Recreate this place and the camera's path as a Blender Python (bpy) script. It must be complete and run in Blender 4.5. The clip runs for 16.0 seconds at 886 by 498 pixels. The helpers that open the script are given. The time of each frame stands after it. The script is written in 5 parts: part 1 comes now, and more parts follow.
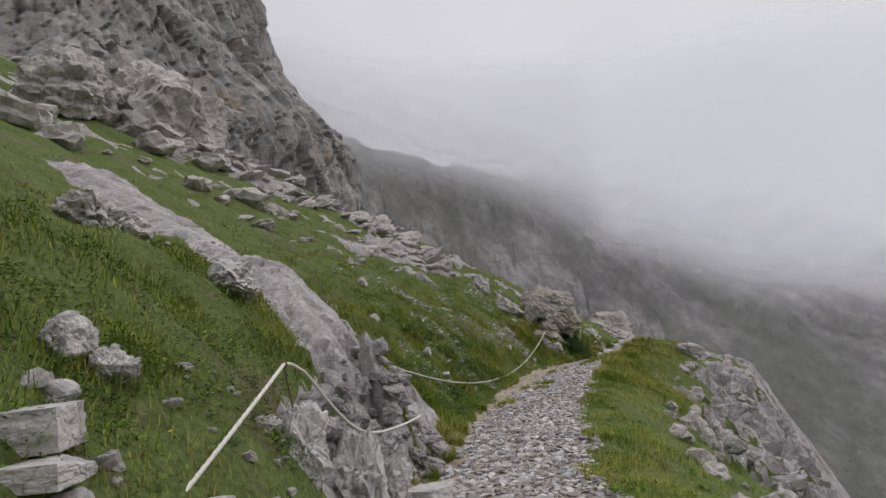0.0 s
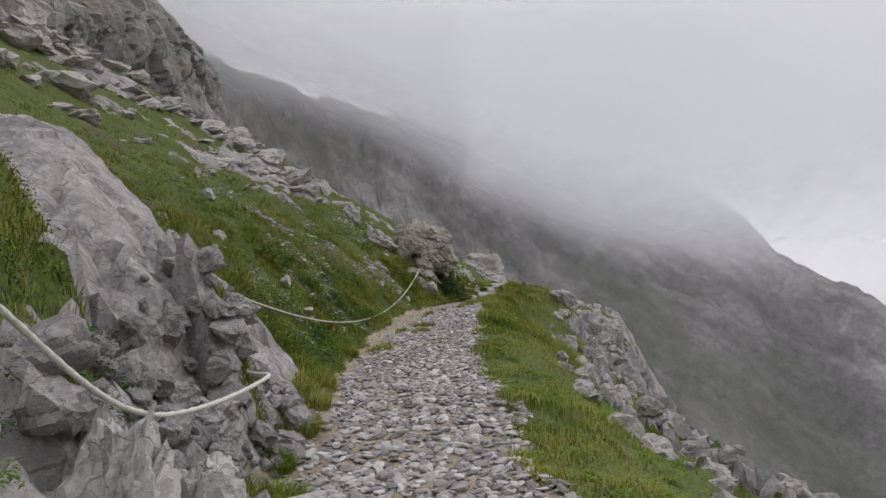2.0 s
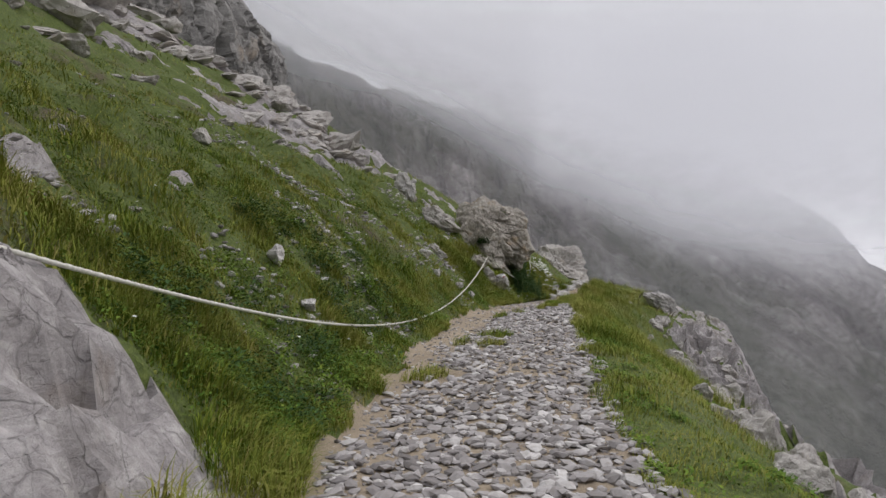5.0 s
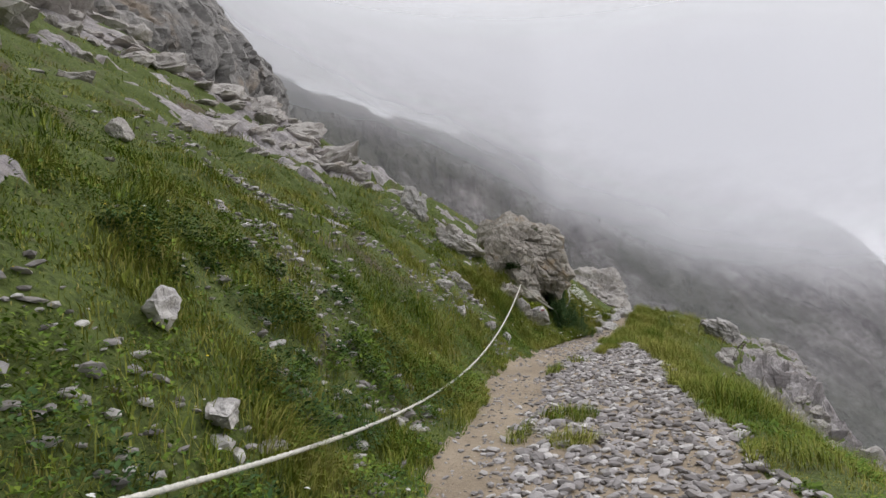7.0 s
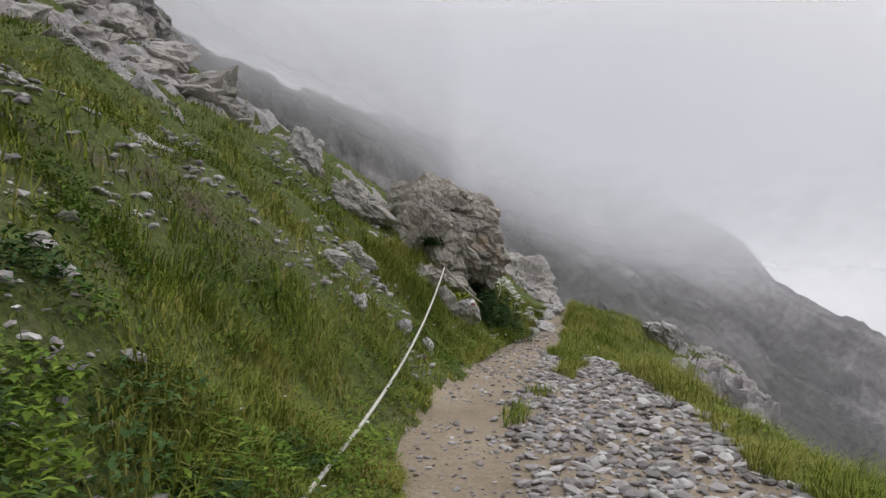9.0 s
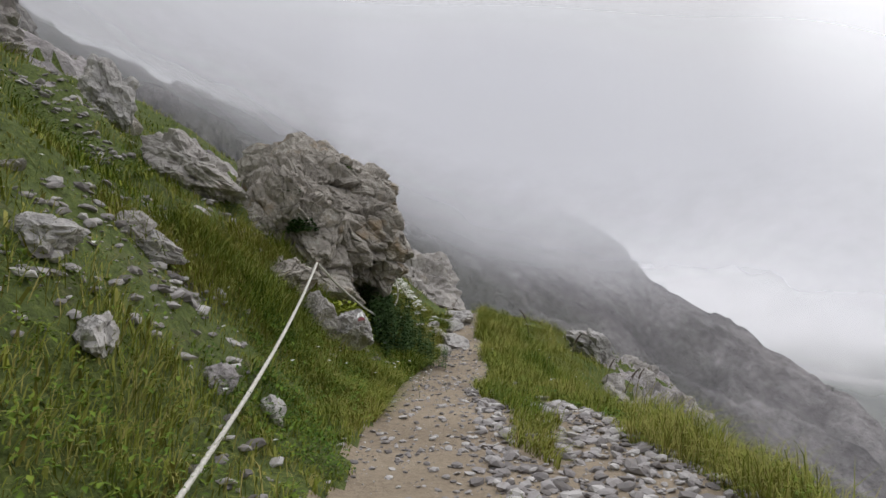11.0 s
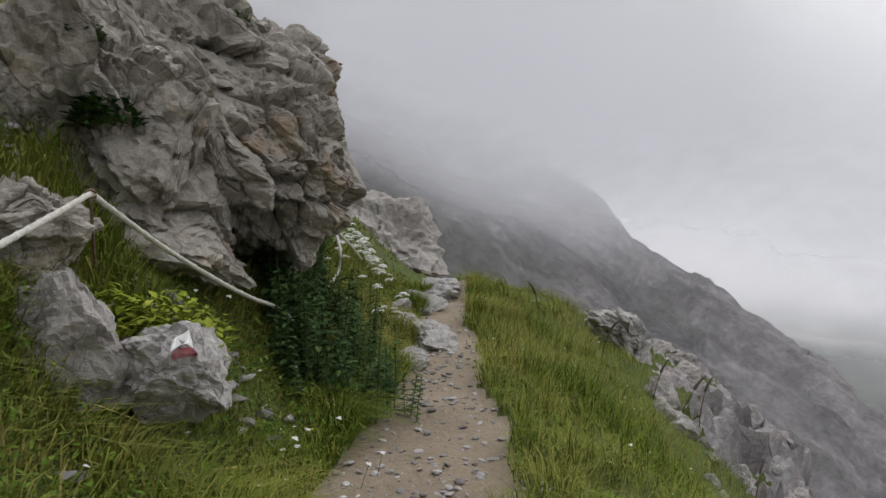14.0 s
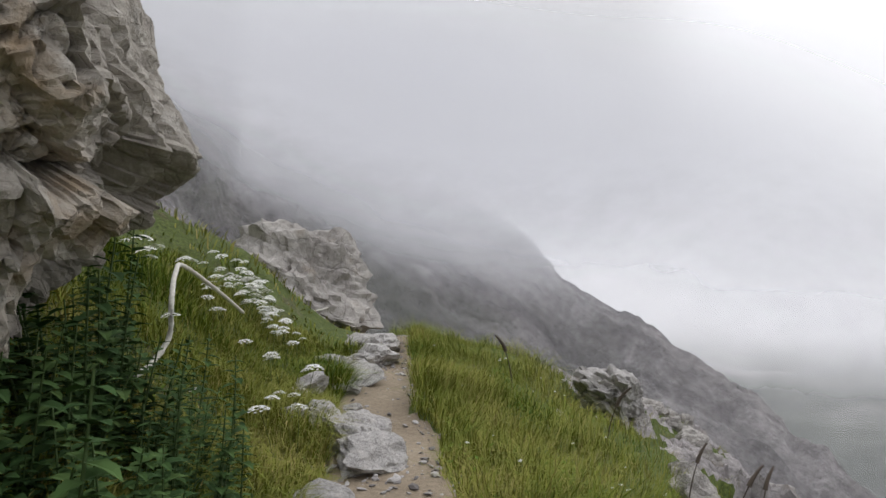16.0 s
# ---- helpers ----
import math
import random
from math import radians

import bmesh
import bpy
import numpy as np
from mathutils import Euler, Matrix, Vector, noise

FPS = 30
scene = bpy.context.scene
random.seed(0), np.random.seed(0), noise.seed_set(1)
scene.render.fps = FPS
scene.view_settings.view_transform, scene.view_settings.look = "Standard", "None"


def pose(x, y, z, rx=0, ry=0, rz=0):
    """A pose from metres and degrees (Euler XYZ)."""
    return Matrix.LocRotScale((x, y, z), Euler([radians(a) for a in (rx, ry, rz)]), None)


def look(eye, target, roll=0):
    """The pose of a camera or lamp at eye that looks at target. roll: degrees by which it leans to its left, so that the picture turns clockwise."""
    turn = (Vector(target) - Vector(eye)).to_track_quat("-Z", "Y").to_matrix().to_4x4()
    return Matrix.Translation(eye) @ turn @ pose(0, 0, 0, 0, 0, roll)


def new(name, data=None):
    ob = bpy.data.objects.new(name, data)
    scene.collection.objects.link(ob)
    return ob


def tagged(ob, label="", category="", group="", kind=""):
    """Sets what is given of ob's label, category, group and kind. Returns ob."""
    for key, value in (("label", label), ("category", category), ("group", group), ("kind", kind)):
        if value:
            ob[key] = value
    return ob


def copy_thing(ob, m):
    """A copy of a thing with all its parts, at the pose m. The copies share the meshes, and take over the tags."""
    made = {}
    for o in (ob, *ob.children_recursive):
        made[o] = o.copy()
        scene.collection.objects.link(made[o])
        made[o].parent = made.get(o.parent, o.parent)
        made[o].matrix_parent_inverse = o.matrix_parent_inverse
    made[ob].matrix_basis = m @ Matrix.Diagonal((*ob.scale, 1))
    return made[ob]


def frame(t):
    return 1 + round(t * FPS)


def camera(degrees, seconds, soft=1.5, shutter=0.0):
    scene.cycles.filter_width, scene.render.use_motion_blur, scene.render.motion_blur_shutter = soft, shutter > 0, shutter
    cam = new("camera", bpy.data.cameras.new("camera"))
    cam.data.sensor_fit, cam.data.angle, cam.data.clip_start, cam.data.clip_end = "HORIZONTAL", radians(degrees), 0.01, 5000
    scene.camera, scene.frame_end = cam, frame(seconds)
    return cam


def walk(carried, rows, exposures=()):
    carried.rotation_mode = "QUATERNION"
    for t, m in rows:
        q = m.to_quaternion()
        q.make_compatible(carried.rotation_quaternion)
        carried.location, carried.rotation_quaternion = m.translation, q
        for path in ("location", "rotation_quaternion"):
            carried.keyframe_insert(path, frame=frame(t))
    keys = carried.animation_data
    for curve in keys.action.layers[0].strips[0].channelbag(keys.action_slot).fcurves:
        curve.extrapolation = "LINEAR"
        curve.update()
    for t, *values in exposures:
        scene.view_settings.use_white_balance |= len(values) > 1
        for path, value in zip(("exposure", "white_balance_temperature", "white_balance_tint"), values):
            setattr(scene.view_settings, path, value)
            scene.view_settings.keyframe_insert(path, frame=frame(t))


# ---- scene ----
cam = camera(66.0, 16.0)
PATH = [
    (0, (0.013, 0.000, 1.345), (-0.063, 1.987, 1.554), -6.4),
    (0.5, (-0.058, 0.668, 1.262), (-0.167, 2.655, 1.464), -4.0),
    (1, (-0.137, 1.467, 1.202), (-0.224, 3.456, 1.396), -2.7),
    (1.5, (-0.216, 2.219, 1.162), (-0.138, 4.211, 1.328), -2.8),
    (2, (-0.257, 2.985, 1.094), (0.050, 4.962, 1.101), -2.9),
    (2.5, (-0.116, 3.697, 1.004), (0.389, 5.631, 0.956), -0.2),
    (3, (0.050, 4.388, 0.881), (0.578, 6.316, 0.923), 3.5),
    (3.5, (0.264, 5.359, 0.802), (0.527, 7.341, 0.829), 2.1),
    (4, (0.325, 6.321, 0.702), (0.520, 8.312, 0.711), 5.0),
    (4.2, (0.293, 6.659, 0.690), (0.545, 8.642, 0.737), 1.7),
    (6.3, (0.061, 10.115, 0.809), (0.111, 12.113, 0.734), -0.4),
    (6.5, (0.092, 10.501, 0.804), (0.239, 12.495, 0.771), -1.2),
    (7, (0.146, 11.659, 0.784), (0.248, 13.655, 0.869), -2.9),
    (7.5, (0.177, 12.585, 0.746), (0.402, 14.572, 0.744), 2.9),
    (8, (0.300, 13.671, 0.707), (0.565, 15.653, 0.749), -1.3),
    (8.5, (0.359, 14.782, 0.702), (0.631, 16.759, 0.835), -0.5),
    (8.7, (0.390, 15.174, 0.689), (0.704, 17.149, 0.718), 0.3),
    (10.8, (1.228, 19.072, 0.528), (1.891, 20.956, 0.641), -1.5),
    (11, (1.298, 19.316, 0.539), (1.998, 21.189, 0.585), 0.0),
    (11.5, (1.464, 19.848, 0.544), (2.258, 21.684, 0.538), 0.9),
    (12, (1.710, 20.450, 0.526), (2.546, 22.266, 0.604), -2.6),
    (12.5, (2.025, 21.150, 0.492), (2.912, 22.941, 0.563), -0.2),
    (13, (2.305, 21.837, 0.529), (3.154, 23.644, 0.649), 0.0),
    (13.5, (2.612, 22.588, 0.509), (3.353, 24.445, 0.519), -0.9),
    (14, (2.817, 23.330, 0.518), (3.578, 25.177, 0.420), 1.9),
    (14.5, (3.096, 24.053, 0.428), (3.889, 25.882, 0.272), 1.9),
    (15, (3.337, 24.778, 0.385), (4.167, 26.595, 0.266), 6.1),
    (15.5, (3.571, 25.356, 0.376), (4.478, 27.139, 0.349), 2.9),
    (16, (3.876, 25.942, 0.359), (4.820, 27.704, 0.398), 0.4),
]
walk(cam, [(t, look(eye, target, roll)) for t, eye, target, roll in PATH], [(0.0, -0.92, 6500, 13.0), (2.5, -1.0, 6500, 13.0), (3.5, -1.1, 6500, 13.0), (5.0, -0.9, 6500, 12.5), (6.5, -0.72, 6500, 12.0), (8.0, -0.86, 6490, 12.0), (11.0, -0.94, 6480, 11.5), (12.5, -1.15, 6480, 11.0), (13.5, -1.16, 6480, 11.0), (15.0, -0.84, 6480, 11.0), (16.0, -0.9, 6480, 11.0)])

# ---------------------------------------------------------------- world and light
SUN_AZ, SUN_EL = radians(62), radians(38)      # clockwise from +y, above the horizon
world = bpy.data.worlds.new("overcast_sky")
scene.world = world
world.use_nodes = True
wn, wl = world.node_tree.nodes, world.node_tree.links
wn.clear()
w_out = wn.new("ShaderNodeOutputWorld")
w_bg = wn.new("ShaderNodeBackground")
w_sky = wn.new("ShaderNodeTexSky")
w_sky.sky_type, w_sky.sun_disc = "NISHITA", False
w_sky.sun_elevation, w_sky.sun_rotation = SUN_EL, SUN_AZ
w_sky.air_density, w_sky.dust_density = 1.0, 4.0
w_co = wn.new("ShaderNodeTexCoord")
w_dot = wn.new("ShaderNodeVectorMath")
w_dot.operation = "DOT_PRODUCT"
GLOW_AZ, GLOW_EL = radians(60), radians(15)    # the bright place in the cloud
w_dot.inputs[1].default_value = (math.sin(GLOW_AZ) * math.cos(GLOW_EL), math.cos(GLOW_AZ) * math.cos(GLOW_EL), math.sin(GLOW_EL))
w_glow = wn.new("ShaderNodeMapRange")
w_glow.interpolation_type = "SMOOTHSTEP"
for k, v in ((1, 0.2), (2, 1.0), (3, 12.2), (4, 13.5)):
    w_glow.inputs[k].default_value = v
w_cloud = wn.new("ShaderNodeTexNoise")
w_cloud.inputs["Scale"].default_value = 1.6
w_cloud.inputs["Detail"].default_value = 4.0
w_cr = wn.new("ShaderNodeMapRange")
for k, v in ((1, 0.25), (2, 0.75), (3, 0.9), (4, 1.1)):
    w_cr.inputs[k].default_value = v
w_mul = wn.new("ShaderNodeMath")
w_mul.operation = "MULTIPLY"
w_tint = wn.new("ShaderNodeVectorMath")
w_tint.operation = "SCALE"
w_tint.inputs[0].default_value = (0.97, 0.985, 1.02)
w_mix = wn.new("ShaderNodeMix")
w_mix.data_type = "RGBA"
w_mix.inputs["Factor"].default_value = 0.92
wl.new(w_co.outputs["Generated"], w_dot.inputs[0])
wl.new(w_co.outputs["Generated"], w_cloud.inputs["Vector"])
wl.new(w_dot.outputs["Value"], w_glow.inputs[0])
wl.new(w_cloud.outputs["Fac"], w_cr.inputs[0])
w_core = wn.new("ShaderNodeMapRange")
w_core.interpolation_type = "SMOOTHERSTEP"
for k, v in ((1, 0.95), (2, 1.0), (3, 0.0), (4, 8.0)):
    w_core.inputs[k].default_value = v
w_bright = wn.new("ShaderNodeMath")
wl.new(w_dot.outputs["Value"], w_core.inputs[0])
wl.new(w_glow.outputs[0], w_bright.inputs[0])
wl.new(w_core.outputs[0], w_bright.inputs[1])
wl.new(w_bright.outputs[0], w_mul.inputs[0])
wl.new(w_cr.outputs[0], w_mul.inputs[1])
w_sep = wn.new("ShaderNodeSeparateXYZ")
w_low = wn.new("ShaderNodeMapRange")
w_low.interpolation_type = "SMOOTHSTEP"
for k, v in ((1, -0.12), (2, 0.06), (3, 0.4), (4, 1.0)):
    w_low.inputs[k].default_value = v
w_all = wn.new("ShaderNodeMath")
w_all.operation = "MULTIPLY"
wl.new(w_co.outputs["Generated"], w_sep.inputs[0])
wl.new(w_sep.outputs["Z"], w_low.inputs[0])
wl.new(w_mul.outputs[0], w_all.inputs[0])
wl.new(w_low.outputs[0], w_all.inputs[1])
w_high = wn.new("ShaderNodeMapRange")              # cloud is brightest overhead
w_high.interpolation_type = "SMOOTHSTEP"
for k, v in ((1, 0.42), (2, 0.95), (3, 1.0), (4, 2.5)):
    w_high.inputs[k].default_value = v
w_up = wn.new("ShaderNodeMath")
w_up.operation = "MULTIPLY"
wl.new(w_sep.outputs["Z"], w_high.inputs[0])
wl.new(w_all.outputs[0], w_up.inputs[0])
wl.new(w_high.outputs[0], w_up.inputs[1])
wl.new(w_up.outputs[0], w_tint.inputs["Scale"])
wl.new(w_sky.outputs["Color"], w_mix.inputs["A"])
wl.new(w_tint.outputs["Vector"], w_mix.inputs["B"])
wl.new(w_mix.outputs["Result"], w_bg.inputs["Color"])
w_bg.inputs["Strength"].default_value = 0.1
wl.new(w_bg.outputs[0], w_out.inputs["Surface"])

sun = new("sun", bpy.data.lights.new("sun", "SUN"))
sun.data.energy, sun.data.angle, sun.data.color = 1.5, radians(25), (1.0, 0.97, 0.92)
sun.matrix_world = look((0, 0, 0), (-math.sin(SUN_AZ) * math.cos(SUN_EL), -math.cos(SUN_AZ) * math.cos(SUN_EL), -math.sin(SUN_EL)))


# ---------------------------------------------------------------- noise and the lie of the land
def _hash(ix, iy, iz, seed):
    h = (ix * 374761393 + iy * 668265263 + iz * 2147483647 + seed * 1274126177) & 0xFFFFFFFF
    h = ((h ^ (h >> 13)) * 1274126177) & 0xFFFFFFFF
    return ((h ^ (h >> 16)) & 0xFFFFFF) / float(0xFFFFFF)


def vnoise(x, y, z=0.0, seed=0):
    """Smooth lattice noise, -1 to 1."""
    x, y, z = np.broadcast_arrays(np.asarray(x, float), np.asarray(y, float), np.asarray(z, float))
    fx, fy, fz = np.floor(x), np.floor(y), np.floor(z)
    ix, iy, iz = fx.astype(np.int64), fy.astype(np.int64), fz.astype(np.int64)
    u, v, w = x - fx, y - fy, z - fz
    u, v, w = u * u * (3 - 2 * u), v * v * (3 - 2 * v), w * w * (3 - 2 * w)
    out = 0.0
    for a in (0, 1):
        for b in (0, 1):
            for c in (0, 1):
                out = out + _hash(ix + a, iy + b, iz + c, seed) * np.abs(1 - a - u) * np.abs(1 - b - v) * np.abs(1 - c - w)
    return out * 2 - 1


def fbm(x, y, z=0.0, octaves=4, seed=0, ridged=False):
    out, amp, f = 0.0, 1.0, 1.0
    for k in range(octaves):
        n = vnoise(x * f, y * f, z * f, seed + k)
        out = out + amp * ((1 - 2 * np.abs(n)) if ridged else n)
        amp, f = amp * 0.5, f * 2.07
    return out


def cells(x, y, z=0.0, seed=0):
    """Broken blocks: each cell's own value, 0 to 1, and how near its edge is (0: on it)."""
    x, y, z = np.broadcast_arrays(np.asarray(x, float), np.asarray(y, float), np.asarray(z, float))
    ix, iy, iz = np.floor(x).astype(np.int64), np.floor(y).astype(np.int64), np.floor(z).astype(np.int64)
    d1, d2, val = np.full(x.shape, 9.0), np.full(x.shape, 9.0), np.zeros(x.shape)
    flat = not np.any(z)
    for a in (-1, 0, 1):
        for b in (-1, 0, 1):
            for c in ((0,) if flat else (-1, 0, 1)):
                jx, jy, jz = ix + a, iy + b, iz + c
                d = (jx + _hash(jx, jy, jz, seed) - x) ** 2 + (jy + _hash(jx, jy, jz, seed + 7) - y) ** 2
                if not flat:
                    d = d + (jz + _hash(jx, jy, jz, seed + 13) - z) ** 2
                near = d < d1
                d2 = np.where(near, d1, np.minimum(d2, d))
                val = np.where(near, _hash(jx, jy, jz, seed + 29), val)
                d1 = np.where(near, d, d1)
    return val, np.sqrt(d2) - np.sqrt(d1)


def facets(x, y, z=0.0, seed=0):
    """Split rock: each cell is a tilted plane of its own height, about -0.5 to 0.5; and how near its edge is."""
    x, y, z = np.broadcast_arrays(np.asarray(x, float), np.asarray(y, float), np.asarray(z, float))
    ix, iy, iz = np.floor(x).astype(np.int64), np.floor(y).astype(np.int64), np.floor(z).astype(np.int64)
    d1, d2, val = np.full(x.shape, 9.0), np.full(x.shape, 9.0), np.zeros(x.shape)
    flat = not np.any(z)
    for a in (-1, 0, 1):
        for b in (-1, 0, 1):
            for c in ((0,) if flat else (-1, 0, 1)):
                j = ix + a, iy + b, iz + c
                ox, oy = x - j[0] - _hash(*j, seed), y - j[1] - _hash(*j, seed + 7)
                oz = 0 * ox if flat else z - j[2] - _hash(*j, seed + 13)
                d = ox * ox + oy * oy + oz * oz
                near = d < d1
                plane = _hash(*j, seed + 29) - 0.5 + 0.9 * (ox * (_hash(*j, seed + 31) - 0.5) + oy * (_hash(*j, seed + 37) - 0.5) + oz * (_hash(*j, seed + 41) - 0.5))
                d2 = np.where(near, d1, np.minimum(d2, d))
                val = np.where(near, plane, val)
                d1 = np.where(near, d, d1)
    return val, np.sqrt(d2) - np.sqrt(d1)


def step(a, b, v):
    t = np.clip((np.asarray(v, float) - a) / (b - a), 0, 1)
    return t * t * (3 - 2 * t)


PATH_Y = [-10, 0, 4, 8, 10, 13, 16.5, 20.6, 24, 26, 28.8, 30.5, 32.4, 33.8, 36, 40, 46]
PATH_Z = [0.4, 0, -.32, -.45, -.47, -.55, -.52, -.54, -.6, -.7, -.78, -.76, -.68, -.56, -.85, -2.6, -6]
LEFT_X = [-.7, -.75, -.65, -.75, -.48, -.25, .32, 1.18, 2.48, 3.28, 4.8, 5.4, 6.35, 7.05, 7.6, 7.2, 6]
RIGHT_X = [.8, .85, .95, .98, 1.28, 1.72, 2.4, 3.35, 4.25, 4.35, 5.5, 6.1, 7.0, 7.65, 8.4, 8.2, 7]
UP_D = [0, .4, .8, 1.1, 2.2, 3.3, 4.7, 8, 15, 30, 60]
UP_H = [0, .18, .55, .9, 1.9, 2.55, 3.4, 5.1, 9.2, 18, 38]


def path_z(y):
    return np.interp(y, PATH_Y, PATH_Z)


def left_x(y):
    return np.interp(y, PATH_Y, LEFT_X) + 0.10 * vnoise(y * 1.7, 3.1) + 0.05 * vnoise(y * 5, 8.1)


def right_x(y):
    return np.interp(y, PATH_Y, RIGHT_X) + 0.12 * vnoise(y * 1.3, 13.1) + 0.06 * vnoise(y * 5, 18.1)


def edge_d(y):
    return np.interp(y, [-10, 8, 14, 20, 25, 30, 34, 36, 46], [4.8, 4.5, 4.2, 4.4, 4.8, 5.2, 5.2, 4.6, 3.0])


def brow(y):
    """How far the shoulder beside the path reaches, and how steep the slope below it is."""
    return np.interp(y, [0, 20, 26, 30, 46], [0.8, 0.7, 0.6, 1.2, 1.6]), np.interp(y, [0, 8, 14, 25, 28, 30.5, 33, 46], [0.5, 0.54, 0.66, 0.74, 0.72, 0.46, 0.38, 0.36])


RIB = [(-1.2, 7.7), (-2.3, 9.3), (-4.3, 12.2), (-7.2, 15.6), (-11.5, 19.5)]


def rib(x, y):
    """How far (x, y) lies across the rock rib (left of it: minus), in half widths, and how far along it, 0 to 1."""
    best, across, along = np.full(np.shape(x), 1e9), np.zeros(np.shape(x)), np.zeros(np.shape(x))
    n = len(RIB) - 1
    for k in range(n):
        (ax, ay), (bx, by) = RIB[k], RIB[k + 1]
        dx, dy = bx - ax, by - ay
        length = math.hypot(dx, dy)
        t = np.clip(((x - ax) * dx + (y - ay) * dy) / length**2, 0, 1)
        off = np.hypot(x - ax - t * dx, y - ay - t * dy)
        side = np.sign((y - ay) * -dx + (x - ax) * dy)
        near = off < best
        best = np.where(near, off, best)
        across = np.where(near, off * side, across)
        along = np.where(near, (k + t) / n, along)
    return across / (0.55 + 0.5 * along), along


def land(x, y):
    """Height of the ground without its small relief."""
    x, y = np.asarray(x, float), np.asarray(y, float)
    zp, xl, xr = path_z(y), np.interp(y, PATH_Y, LEFT_X), np.interp(y, PATH_Y, RIGHT_X)
    d = np.maximum(xl - x, 0)
    up = np.interp(d, UP_D, UP_H)
    bank = 1 - step(9.5, 13, y)
    up = up + bank * (0.62 - 0.2 * step(7.5, 9.5, y)) * step(0.1, 0.75, d)
    up = up * (1 - 0.25 * step(27, 33, y) * (1 - step(2, 6, d)))
    e = np.maximum(x - xr, 0)
    de = edge_d(y)
    e0, fall = brow(y)
    down = -0.22 * np.minimum(e, e0) - fall * np.clip(e - e0, 0, de - e0) - 1.9 * np.clip(e - de, 0, 9) - 0.8 * np.maximum(e - de - 9, 0)
    a, s = rib(x, y)
    lift = (0.5 - 0.12 * s) * step(-1.15, -0.2, a) * (1 - step(0.75, 1.1, a)) * (1 - step(0.93, 1.0, s)) * step(0.0, 0.06, s)
    z = zp + up + down + lift
    crest = np.interp(x, [-40, -20, -9, -5, -2.5, 0, 4, 8, 14], [70, 64, 58, 44, 36, 32.5, 34, 35.5, 36])
    over = np.maximum(y - crest, 0)
    return z - 0.35 * np.minimum(over, 2) ** 2 / 2 - 0.75 * np.maximum(over - 2, 0)


def relief(x, y):
    """Small relief: hummocks in the turf, broken rock, gravel."""
    bare = rock_mask(x, y)
    on_path = path_mask(x, y)
    turf = 0.12 * fbm(x * 0.9, y * 0.9, 0, 4, 11) + 0.035 * fbm(x * 3.5, y * 3.5, 0, 2, 12)
    warp = 0.35 * fbm(x * 1.3, y * 1.3, 0, 3, 23)
    big, gap = facets(x * 1.7 + warp, y * 1.2 - warp, 0, 24)
    small, gap2 = facets(x * 4.6 + warp, y * 3.4 + warp, 0, 26)
    a, s = rib(x, y)
    smooth = (np.abs(a) < 1.15) * (1 - step(0.9, 1, s)) * step(0.2, 0.35, s)
    broken = 0.26 * big + 0.10 * small + 0.03 - 0.10 * (1 - step(0, 0.12, gap)) - 0.04 * (1 - step(0, 0.15, gap2))
    wall = np.interp(y, PATH_Y, LEFT_X) - x
    bank = step(0.02, 0.2, wall) * (1 - step(1.0, 1.4, wall)) * (y > 4.5) * (y < 11.5)
    jag = 1 + 0.9 * bank + 1.6 * step(1.0, 2.5, x - np.interp(y, PATH_Y, RIGHT_X)) * (y < 31)
    chip = jag * broken * (1 - 0.6 * smooth) + 0.03 * fbm(x * 2.2 + 0.5 * y, y * 1.5, 0, 5, 21, True) - smooth * 0.07 * (1 - step(0, 0.08, gap))
    grit = 0.012 * fbm(x * 5, y * 5, 0, 3, 31) - 0.02
    far = step(0.3, 3.0, np.interp(y, PATH_Y, LEFT_X) - x)
    return (turf * (0.45 + 1.1 * far)) * (1 - bare) * (1 - on_path) + chip * bare * (1 - on_path) + grit * on_path


def path_mask(x, y):
    return step(-0.12, 0.05, x - left_x(y)) * (1 - step(-0.05, 0.12, x - right_x(y)))


def ledge_y(x):
    """Line of the slabby ledge that climbs from the boulder to the foot of the cliff."""
    return np.interp(x, [-22, -15, -9.9, -7.3, -3.5, -1], [30, 32.5, 32, 33, 33.5, 30.5])


